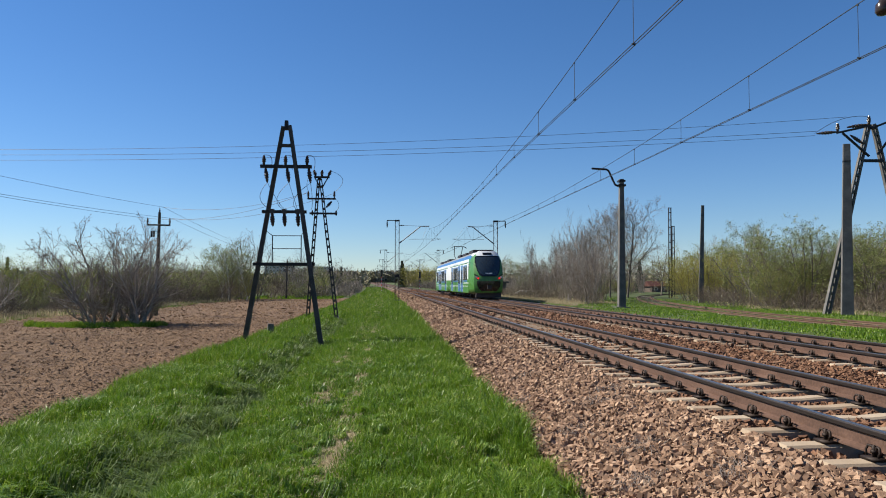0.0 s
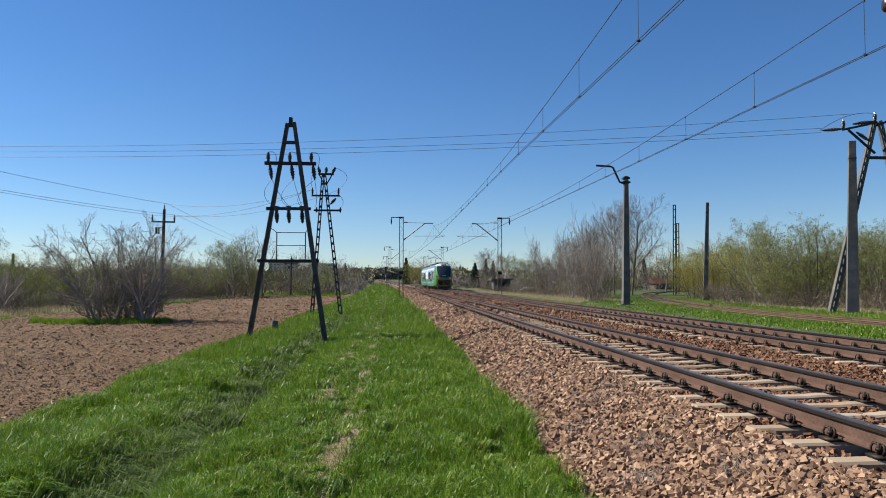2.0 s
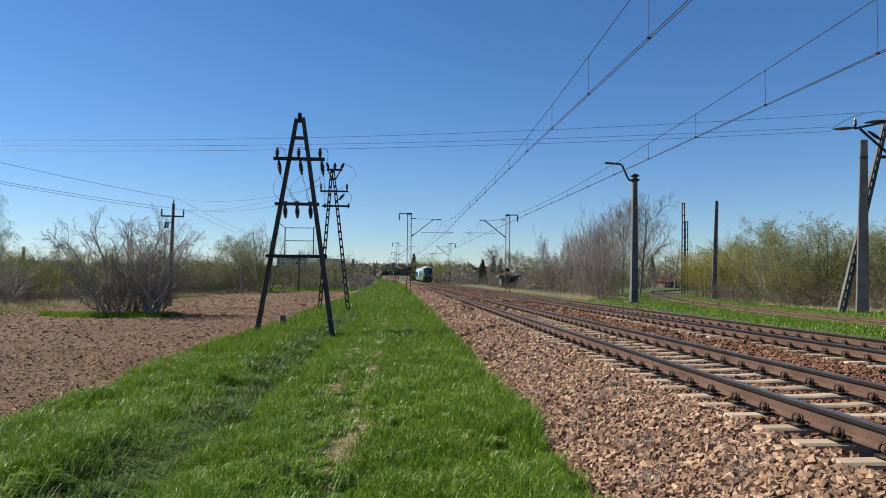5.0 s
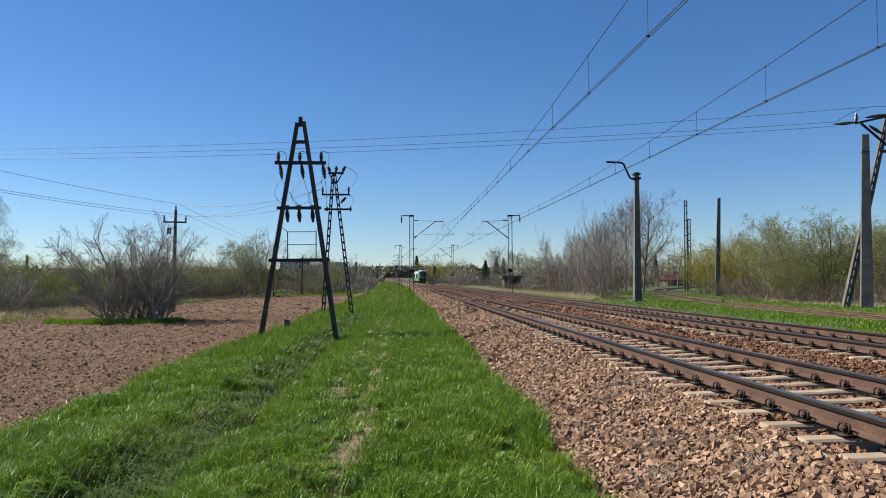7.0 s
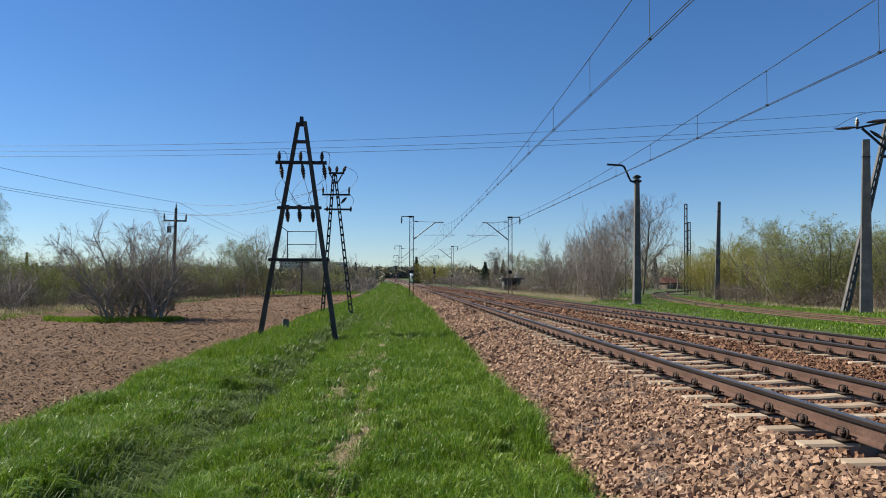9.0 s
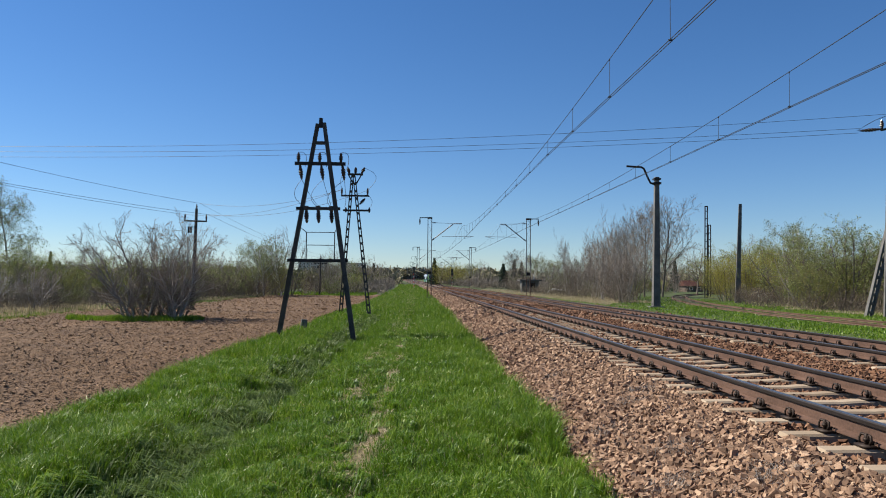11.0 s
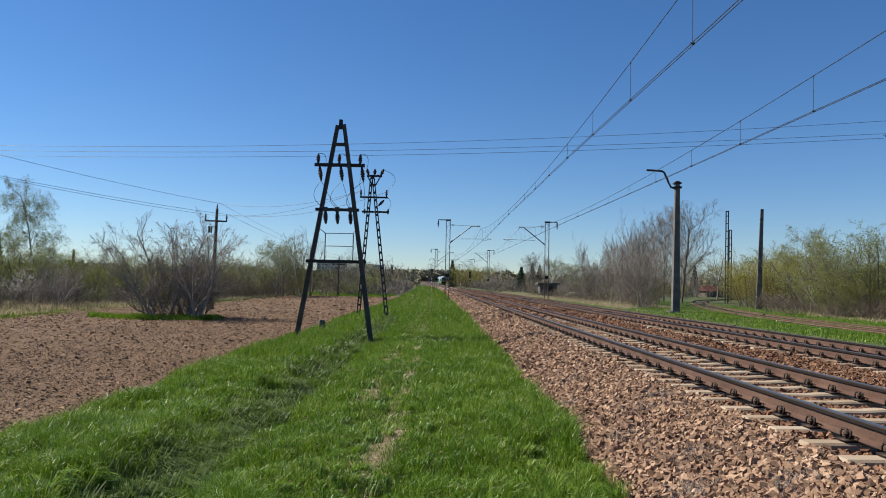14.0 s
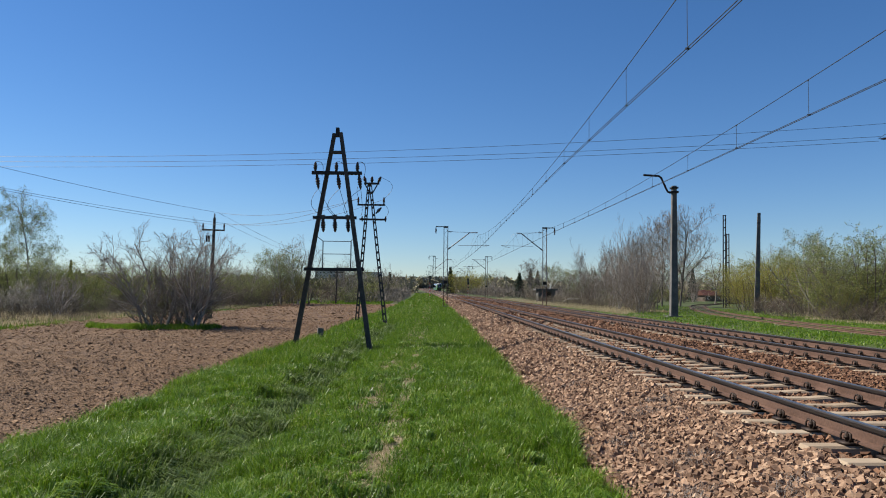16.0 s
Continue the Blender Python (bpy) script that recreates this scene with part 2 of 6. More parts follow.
tagged(sheet("ploughed_field", steps((-22, -12, 0.16), (-12, -4.95, 0.08)), steps((-10, 6, 1), (6, 30, 0.09), (30, 60, 0.3), (60, 112, 0.8)), field_z, M_FIELD),
       "bare brown ploughed field with clods", "field", kind="structure")


# ---- railway: rails, sleepers, fastenings ----
LINES = (4.42, 8.58)
GAUGE = 1.507


def rail_mesh(side):
    """One rail along the whole line: foot, web and head."""
    prof = [(-0.07, 0.0), (0.07, 0.0), (0.07, 0.012), (0.012, 0.032), (0.009, 0.12), (0.034, 0.132), (0.036, 0.162), (0.026, 0.172),
            (-0.026, 0.172), (-0.036, 0.162), (-0.034, 0.132), (-0.009, 0.12), (-0.012, 0.032), (-0.07, 0.012)]
    mb, k = MB(), len(prof)
    ysr = steps((-25, 60, 5), (60, 700, 20))
    vs = [(side + float(bend(y)) + px, y, 0.02 + float(rise(y)) + pz) for y in ysr for px, pz in prof]
    for i in range(len(ysr) - 1):
        for j in range(k):
            j2 = (j + 1) % k
            # running top polished, sides and underside of the head darker than the web
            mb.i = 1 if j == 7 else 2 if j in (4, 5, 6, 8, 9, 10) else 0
            mb.add([], [])
            mb.f.append((i * k + j, i * k + j2, (i + 1) * k + j2, (i + 1) * k + j))
            mb.mi.append(mb.i)
    mb.v = vs
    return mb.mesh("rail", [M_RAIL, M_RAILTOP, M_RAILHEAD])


def sleeper_mesh(joined=None, at=None):
    """Pre-stressed sleeper, trapezoid in section, raised at the rail seats and lower in the middle."""
    mb = joined or MB()
    secs = [(-1.26, 0.075, -0.05, 0.12), (-1.235, 0.095, -0.008, 0.14), (-0.5, 0.095, 0.0, 0.14), (-0.3, 0.09, -0.015, 0.13),
            (0.3, 0.09, -0.015, 0.13), (0.5, 0.095, 0.0, 0.14), (1.235, 0.095, -0.008, 0.14), (1.26, 0.075, -0.05, 0.12)]
    ox, oy, oz = at or (0, 0, 0)
    vs, fs = [], []
    for x, w, z, b in secs:
        vs += [(ox + x, oy - b, oz - 0.2), (ox + x, oy - w, oz + z - 0.02), (ox + x, oy - w + 0.02, oz + z), (ox + x, oy + w - 0.02, oz + z), (ox + x, oy + w, oz + z - 0.02), (ox + x, oy + b, oz - 0.2)]
    for i in range(len(secs) - 1):
        for j in range(5):
            fs.append((i * 6 + j, (i + 1) * 6 + j, (i + 1) * 6 + j + 1, i * 6 + j + 1))
    fs += [(0, 1, 2, 3, 4, 5), tuple(42 + k for k in (5, 4, 3, 2, 1, 0))]
    return mb.add(vs, fs)


def fastening_mesh():
    """Rail fastening: ribbed plate, bolt and two sprung loops that stand up beside the foot."""
    mb = MB()
    mb.box((0.02, 0, 0.012), (0.17, 0.15, 0.02))
    mb.box((0.05, 0, 0.03), (0.03, 0.11, 0.02))
    mb.lathe((-0.005, 0, 0.02), [(0.016, 0), (0.016, 0.085), (0.0, 0.09)], 6)
    mb.lathe((-0.005, 0, 0.05), [(0.026, 0), (0.026, 0.022)], 6)
    for s in (-1, 1):
        pts = [(0.045, s * 0.03, 0.045)] + [(0.01 - 0.006 * i, s * (0.045 - 0.036 * math.cos(a)), 0.062 + 0.04 * math.sin(a)) for i, a in enumerate((-0.9, 0.1, 1.1, 2.1, 3.1, 4.1))]
        mb.tube(pts, 0.0115, 4)
    return mb.mesh("fastening", M_FAST, True)


def railway_track(cx, first, label):
    """Two rails on concrete sleepers; the nearest sleepers are pieces of their own."""
    tr = thing("railway_track", pose(0, 0, 0), label, "railway track", "main line tracks")
    for s in (-1, 1):
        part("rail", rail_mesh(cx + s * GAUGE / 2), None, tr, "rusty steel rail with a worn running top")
    sm, fm = sleeper_mesh().mesh("sleeper", M_SLEEPER), FAST
    y = first - 0.6 * math.floor((first + 9.0) / 0.6)
    n = 0
    far, farf = MB(), MB()
    while y < 330:
        x, z = cx + float(bend(y)), float(rise(y))
        if n < 135:
            s = part("sleeper", sm, None, tr)
            s.location = (x, y, z)
            s.rotation_euler = (random.uniform(-0.006, 0.006), random.uniform(-0.004, 0.004), random.uniform(-0.008, 0.008))
            for r in (-1, 1):
                for d in (-1, 1):
                    f = part("fastening", fm, None, s)
                    f.location = (r * GAUGE / 2 + d * 0.105, 0, 0.0)
                    f.rotation_euler = (0, 0, 0 if d < 0 else math.pi)
        else:
            sleeper_mesh(far, (x, y, z))
            for r in (-1, 1):
                for d in (-1, 1):
                    farf.box((x + r * GAUGE / 2 + d * 0.105, y, z + 0.05), (0.1, 0.13, 0.09), top=0.7)
        y += 0.6
        n += 1
    tagged(part("far_sleepers", far, M_SLEEPER, tr), "row of concrete sleepers running into the distance", kind="stuff")
    tagged(part("far_fastenings", farf, M_FAST, tr), "dark rail fastenings in the distance", kind="stuff")
    return tr


FAST = fastening_mesh()
railway_track(LINES[0], 12.345, "rusty rails on pale concrete sleepers in red ballast")
railway_track(LINES[1], 11.01, "rusty rails of the second track on brown-stained sleepers")


# ---- overhead line ----
def insulator(mb, a, b, r=0.05, sheds=5):
    """A ribbed insulator from a to b."""
    a, b = Vector(a), Vector(b)
    L = (b - a).length
    prof = [(r * 0.35, 0)]
    for i in range(sheds):
        t = L * (0.08 + 0.84 * i / sheds)
        d = L * 0.84 / sheds
        k = r * (0.6 + 0.6 * math.sin(math.pi * (i + 0.5) / sheds))
        prof += [(k * 0.72, t), (k, t + d * 0.45), (k * 0.95, t + d * 0.6), (k * 0.72, t + d * 0.8)]
    prof += [(r * 0.35, L)]
    mb.lathe(a, prof, 8, b - a)


def mast(x, y, s, foot, reach=3.45, group="overhead line masts"):
    """Twin-channel steel mast with a cantilever towards the track (s: 1 to the right)."""
    z = float(rise(y))
    t = thing("overhead_line_mast", pose(x, y, z), "grey twin-channel steel mast with a cantilever arm beside the track", "railway mast", group)
    for d in (-1, 1):
        mb = MB()
        mb.box((d * 0.2, 0, 4.1 + foot / 2), (0.06, 0.14, 8.3 - foot), top=1.0)
        mb.box((d * 0.225, -0.06, 4.1 + foot / 2), (0.04, 0.02, 8.3 - foot))
        part("channel", mb, M_STEEL, t)
        part("rusty_shoe", MB().box((d * 0.205, -0.005, foot / 2 + 0.95), (0.075, 0.16, 2.1 - foot)), M_RAIL, t, "rusty lower end of the channel")
    mb = MB()
    for i in range(9):
        zz = 0.7 + i * 0.85
        mb.bar((-0.18, -0.05, zz), (0.18, -0.05, zz + 0.4), 0.02, 0.01)
        mb.bar((0.18, 0.05, zz + 0.4), (-0.18, 0.05, zz + 0.8), 0.02, 0.01)
    part("lacing", mb, M_STEEL, t, "flat steel lacing between the channels")
    mb = MB().box((0, 0, foot - 0.05), (0.7, 0.5, 0.2))
    part("footing", mb, M_POST, t, "concrete footing")
    part("mast_plate", MB().box((0, -0.1, 2.35), (0.42, 0.02, 0.34)), M_DSTEEL, t, "dark plate")
    mb = MB()
    mb.box((0, 0, 8.3), (0.52, 0.3, 0.16))
    mb.bar((0, 0, 8.32), (-s * 1.1, 0, 8.32), 0.09)
    part("top_bracket", mb, M_DSTEEL, t)
    mb = MB()
    insulator(mb, (-s * 1.08, 0, 8.28), (-s * 1.08, 0, 7.55), 0.08, 5)
    part("feeder_insulator", mb, M_CERAMIC, t)
    mb = MB()
    mb.tube([(s * 0.2, 0, 5.85), (s * 2.55, 0, 7.7), (s * reach, 0, 7.72)], 0.055, 8)
    part("cantilever_tube", mb, M_STEEL, t)
    mb = MB()
    mb.tube([(s * 0.75, 0, 7.78), (s * 2.6, 0, 7.72)], 0.02, 6)
    part("stay_rod", mb, M_STEEL, t)
    mb = MB()
    insulator(mb, (s * 0.22, 0, 7.79), (s * 0.75, 0, 7.78), 0.055, 5)
    insulator(mb, (s * 0.22, 0, 5.87), (s * 0.6, 0, 6.17), 0.07, 4)
    part("arm_insulator", mb, M_CERAMIC, t)
    mb = MB()
    mb.tube([(s * 1.3, 0, 6.3), (s * 4.7, 0, 6.35)], 0.022, 6)
    mb.tube([(s * 3.2, 0, 7.7), (s * 2.7, 0, 6.33)], 0.008, 4)
    mb.tube([(s * 3.3, 0, 7.7), (s * 4.4, 0, 6.33)], 0.008, 4)
    mb.tube([(s * 4.7, 0, 6.34), (s * 3.7, 0, 6.12)], 0.015, 5)
    part("registration_arm", mb, M_STEEL, t)
    return t


MAST_Y = [78, 145, 205, 268, 332, 396]
for k, y in enumerate(MAST_Y):
    lx = 0.76 if k == 0 else 0.25 + float(bend(y))
    mast(lx, y, 1, -0.25 if k == 0 else -0.3)
    mast(11.44 if k == 0 else 10.7 + float(bend(y)), y, -1, -0.2, 3.05 if k == 0 else 2.9)


def contact_z(y, n):
    return np.interp(y, [-30, 10.6, 25, 78, 400], [5.45, 5.64, 5.85, 6.02, 6.1]) + rise(y) if n == 0 else np.interp(y, [-30, 11.8, 25, 78, 400], [5.35, 5.44, 5.55, 6.02, 6.1]) + rise(y)


def messenger_z(y, n):
    if y <= 78:
        if n == 0:
            return 6.17 + 9.5e-4 * (y - 39.5) ** 2
        return 5.97 + (7.6e-4 if y < 38 else 1.06e-3) * (y - 38) ** 2
    for a, b in zip(MAST_Y, MAST_Y[1:]):
        if y <= b:
            q = (2 * (y - a) / (b - a) - 1) ** 2
            return 6.45 + 1.2 * q + float(rise(y))
    return 7.6 + float(rise(y))


def catenary(n):
    cx = LINES[n]
    t = thing("overhead_wires", pose(0, 0, 0), "dark catenary wires with droppers hung above the track", "overhead wire", "overhead wires")
    yw = list(steps((-28, 90, 2), (90, 396, 6)))

    def at(y):
        zz = 0.22 * math.sin((y - 45) / 66 * math.pi) * min(1.0, max(0.0, (y - 40) / 30))
        return cx + float(bend(y)) + zz
    part("messenger_wire", MB().tube([(at(y) * 1.0, y, messenger_z(y, n)) for y in yw], 0.0095, 5), M_WIRE, t)
    for d in (-0.03, 0.03):
        part("contact_wire", MB().tube([(at(y) + d, y, float(contact_z(y, n))) for y in yw], 0.0085, 5), M_WIRE, t)
    y = -24.04 if n else -25.1
    while y < 330:
        if min(abs(y - m) for m in MAST_Y) > 1.5:
            x, zc, zm = at(y), float(contact_z(y, n)), messenger_z(y, n)
            mb = MB().tube([(x, y, zc), (x, y, zm)], 0.006, 4)
            mb.box((x, y, zc + 0.01), (0.075, 0.02, 0.035))
            mb.box((x, y, zm - 0.01), (0.02, 0.04, 0.04))
            part("dropper", mb, M_WIRE, t)
        y += (4.06 if n else 4.2) if y < 80 else 7.0


catenary(0)
catenary(1)


def near_bracket_mast():
    t = thing("overhead_line_mast", pose(13.35, 17.0, gz(13.35, 17)), "steel mast with a brown insulator on a short bracket", "railway mast", "overhead line masts")
    for d in (-1, 1):
        part("channel", MB().box((d * 0.2, 0, 4.3), (0.06, 0.14, 8.6)), M_STEEL, t)
    part("top_bracket", MB().bar((0, 0, 8.62), (-1.1, 0, 8.62), 0.1), M_DSTEEL, t)
    mb = MB()
    mb.lathe((-1.02, 0, 8.6), [(0.05, 0), (0.1, -0.03), (0.17, -0.12), (0.19, -0.3), (0.14, -0.38), (0.03, -0.4)], 12)
    part("insulator", mb, M_CERAMIC, t, "brown bell-shaped insulator", True)


near_bracket_mast()


# ---- power-line supports ----
def ladder_leg(mb, a, b, w, d):
    """A pierced concrete leg: two stiles with rungs between them."""
    a, b = Vector(a), Vector(b)
    t = (b - a).normalized()
    r = t.cross(Vector((0, 1, 0))).normalized()
    L = (b - a).length
    for s in (-1, 1):
        mb.bar(a + r * s * w * 0.36, b + r * s * w * 0.26, w * 0.28, d, w * 0.22)
    n = int(L / 0.42)
    for i in range(n + 1):
        p = a + t * (L * i / n)
        k = 1 - 0.28 * i / n
        mb.bar(p - r * w * 0.36 * k, p + r * w * 0.36 * k, 0.13, d * 0.8, side=(0, 1, 0))


def loose_wire(p, q, drop, n=10, push=(0, 0, 0)):
    p, q, push = Vector(p), Vector(q), Vector(push)
    return [p.lerp(q, i / n) + push * (4 * (i / n) * (1 - i / n)) - Vector((0, 0, 4 * drop * (i / n) * (1 - i / n))) for i in range(n + 1)]


def a_pole_front():
    o = Vector((-3.34, 23.4, -0.5))
    t = thing("power_pole", Matrix.Translation(o), "dark weathered concrete A-frame power pole on the field edge", "power pole", "power poles")
    lf, rf = Vector((-1.44, 0.76, -0.38)), Vector((1.29, -0.81, -0.38))
    lt, rt = Vector((-0.11, 0.05, 6.94)), Vector((0.11, -0.05, 6.94))
    part("leg", MB().bar(lf, lt, 0.15, 0.17, 0.115), M_DARKPOST, t)
    part("leg", MB().bar(rf, rt, 0.15, 0.17, 0.115), M_DARKPOST, t)
    part("cap", MB().box((0, 0, 6.96), (0.13, 0.16, 0.3), top=0.8), M_DSTEEL, t)
    part("tie", MB().box((0, 0, 6.3), (0.4, 0.14, 0.09)), M_DARKPOST, t)
    part("crossarm", MB().box((0.02, -0.14, 5.6), (1.62, 0.12, 0.1)), M_DSTEEL, t)
    part("crossarm", MB().box((-0.02, -0.14, 4.15), (1.4, 0.12, 0.09)), M_DSTEEL, t)
    mb = MB()
    mb.box((-0.0, -0.2, 2.48), (1.92, 0.16, 0.1))
    mb.box((-0.0, 0.25, 2.48), (1.8, 0.1, 0.08))
    for s in (-0.7, 0.7):
        mb.bar((s, -0.2, 2.5), (s, 0.25, 2.5), 0.06)
    part("platform", mb, M_DSTEEL, t, "steel platform bar between the legs")
    for x in (-0.68, 0.0, 0.68):
        mb = MB()
        insulator(mb, (x, -0.14, 5.64), (x, -0.14, 5.96), 0.06, 4)
        part("pin_insulator", mb, M_CERAMIC, t)
        mb = MB()
        insulator(mb, (x + 0.05, -0.14, 5.56), (x + 0.12, -0.16, 5.08), 0.065, 5)
        part("hanging_insulator", mb, M_CERAMIC, t)
    for x in (-0.4, -0.02, 0.4):
        mb = MB()
        insulator(mb, (x, -0.16, 4.12), (x + 0.03, -0.18, 3.68), 0.07, 5)
        mb.box((x, -0.16, 4.16), (0.14, 0.1, 0.14))
        part("fuse", mb, M_CERAMIC, t)
    mb = MB()
    for s in (-0.46, 0.46):
        mb.tube([(s, 0.35, 2.5), (s, 0.35, 3.42)], 0.018, 5)
    for z in (3.42, 3.0):
        mb.tube([(-0.46, 0.35, z), (0.46, 0.35, z)], 0.012, 5)
    mb.tube([(-0.46, 0.35, 3.42), (-0.72, 0.35, 3.62)], 0.012, 5)
    mb.tube([(0.46, 0.35, 3.42), (0.5, 0.35, 3.5)], 0.012, 5)
    part("guard_frame", mb, M_DSTEEL, t)
    for x, x2 in ((-0.68, -0.4), (0.0, -0.02), (0.68, 0.4)):
        part("jumper_wire", MB().tube(loose_wire((x, -0.14, 5.96), (x + 0.22, -0.14, 5.5), -0.15, 8, (0.12, 0, 0)), 0.008, 4), M_WIRE, t)
        mb = MB()
        mb.tube(loose_wire((x + 0.12, -0.16, 5.08), (x2, -0.16, 4.2), 0.02, 14, (-0.3, 0, -0.05)), 0.007, 4)
        mb.tube(loose_wire((x + 0.12, -0.16, 5.08), (x2 + 0.42, -0.16, 4.22), 0.05, 14, (0.05, 0, -0.12)), 0.007, 4)
        part("jumper_wire", mb, M_WIRE, t)


def a_pole_back():
    o = Vector((-3.85, 40.5, -0.5))
    t = thing("power_pole", Matrix.Translation(o), "pierced concrete A-frame power pole standing in the grass", "power pole", "power poles")
    for lf, lt in (((-0.82, 1.2, -0.25), (-0.13, 0, 7.75)), ((1.03, -1.0, -0.25), (-0.03, 0, 7.75))):
        mb = MB()
        ladder_leg(mb, lf, lt, 0.22, 0.16)
        part("leg", mb, M_DARKPOST, t)
    part("crossarm", MB().box((0.05, -0.15, 6.64), (1.55, 0.12, 0.09)), M_DSTEEL, t)
    part("crossarm", MB().box((0.15, -0.15, 5.82), (1.5, 0.12, 0.1)), M_DSTEEL, t)
    part("top_frame", MB().box((0.05, -0.1, 7.85), (0.85, 0.14, 0.1)).bar((-0.35, -0.1, 7.85), (-0.05, -0.1, 7.3), 0.06).bar((0.4, -0.1, 7.85), (0.1, -0.1, 7.3), 0.06), M_DSTEEL, t)
    for x in (-0.28, 0.05, 0.4):
        mb = MB()
        insulator(mb, (x, -0.1, 7.9), (x * 1.4, -0.1, 8.25), 0.09, 4)
        part("pin_insulator", mb, M_CERAMIC, t)
    for x, z in ((-0.68, 6.68), (0.75, 6.68), (-0.45, 5.7), (0.86, 5.7)):
        mb = MB()
        insulator(mb, (x, -0.15, z), (x, -0.15, z + (0.4 if z > 6 else 0.3)), 0.06, 4)
        part("pin_insulator", mb, M_CERAMIC, t)
    mb = MB()
    insulator(mb, (0.62, -0.15, 6.5), (0.3, -0.15, 6.15), 0.08, 5)
    part("hanging_insulator", mb, M_CERAMIC, t)
    mb = MB().tube(loose_wire((0.56, -0.1, 8.2), (0.75, -0.15, 7.0), 0.0, 14, (0.55, 0, 0.1)), 0.01, 4).tube(loose_wire((-0.4, -0.1, 8.2), (-0.68, -0.15, 7.05), 0.0, 14, (-0.2, 0, 0)), 0.01, 4).tube(loose_wire((0.75, -0.15, 6.7), (0.86, -0.15, 5.95), 0.0, 10, (0.2, 0, 0)), 0.01, 4)
    part("jumper_wire", mb, M_WIRE, t)


def wooden_pole(x, y, h, arm, label):
    t = thing("utility_pole", pose(x, y, gz(x, y) - 0.1, 0, 1.0, 0), label, "utility pole", "utility poles")
    part("shaft", MB().tube([(0, 0, -0.2), (0, 0, h * 0.5), (0, 0, h)], [0.15, 0.125, 0.09], 8), M_DARKPOST, t)
    part("crossarm", MB().box((0.0, -0.12, h - 0.85), (arm, 0.1, 0.1)), M_DSTEEL, t)
    for s in (-1, 1):
        mb = MB()
        insulator(mb, (s * arm * 0.47, -0.12, h - 0.82), (s * arm * 0.47, -0.12, h - 0.38), 0.06, 3)
        part("pin_insulator", mb, M_CERAMIC, t)
    mb = MB()
    insulator(mb, (0, 0, h), (0, 0, h + 0.3), 0.05, 3)
    part("pin_insulator", mb, M_CERAMIC, t)
    mb = MB()
    for dx in (-0.42, -0.27):
        mb.box((dx, -0.14, h - 1.45), (0.1, 0.1, 0.4))
    mb.bar((-0.5, -0.14, h - 1.25), (0, -0.1, h - 1.25), 0.05)
    part("switch", mb, M_DSTEEL, t)
    return t


def bent_arm_post():
    """Old catenary post of tapered concrete with a bent steel arm."""
    y = 45.0
    x = 14.62
    t = thing("concrete_post", pose(x, y, gz(x, y) - 0.05, 0, 0.6, 0), "tall tapered grey concrete post with a bent steel arm", "post")
    part("shaft", MB().box((0, 0, 4.05), (0.45, 0.42, 8.4), top=0.58), M_POST, t)
    part("footing", MB().box((0, 0, 0.02), (0.95, 0.9, 0.22), top=0.9), M_POST, t)
    part("arm", MB().tube([(-0.1, -0.1, 7.8), (-0.42, -0.1, 7.85), (-0.55, -0.1, 8.1), (-0.85, -0.1, 8.75), (-1.0, -0.1, 8.84), (-1.95, -0.1, 8.88)], 0.065, 8), M_DSTEEL, t)
    mb = MB().box((0, 0, 7.85), (0.46, 0.46, 0.12)).box((0, 0, 8.12), (0.42, 0.44, 0.1))
    part("clamp", mb, M_DSTEEL, t)


def square_post(x, y, h, w, lean, turn, label):
    t = thing("concrete_post", pose(x, y, gz(x, y) - 0.1, 0, lean, turn), label, "post")
    part("shaft", MB().box((0, 0, h / 2), (w, w * 0.8, h), top=0.57), M_POST, t)
    part("clamp", MB().box((0, 0, h * 0.9), (w * 0.66, w * 0.54, 0.05)), M_DSTEEL, t)


def twin_rail_post(x, y, h, w):
    t = thing("steel_lattice_post", pose(x, y, gz(x, y) - 0.1, 0, 0.6, 0), "slender rusty steel post of two channels with battens", "post", "old steel posts")
    for s in (-1, 1):
        part("channel", MB().box((s * w / 2, 0, h / 2), (0.08, 0.16, h)), M_DSTEEL, t)
    for i in range(int(h / 0.9)):
        part("batten", MB().box((0, -0.05, 0.5 + i * 0.9), (w, 0.02, 0.1)), M_DSTEEL, t)
    part("cap", MB().box((0, 0, h - 0.05), (w + 0.08, 0.16, 0.1)), M_DSTEEL, t)


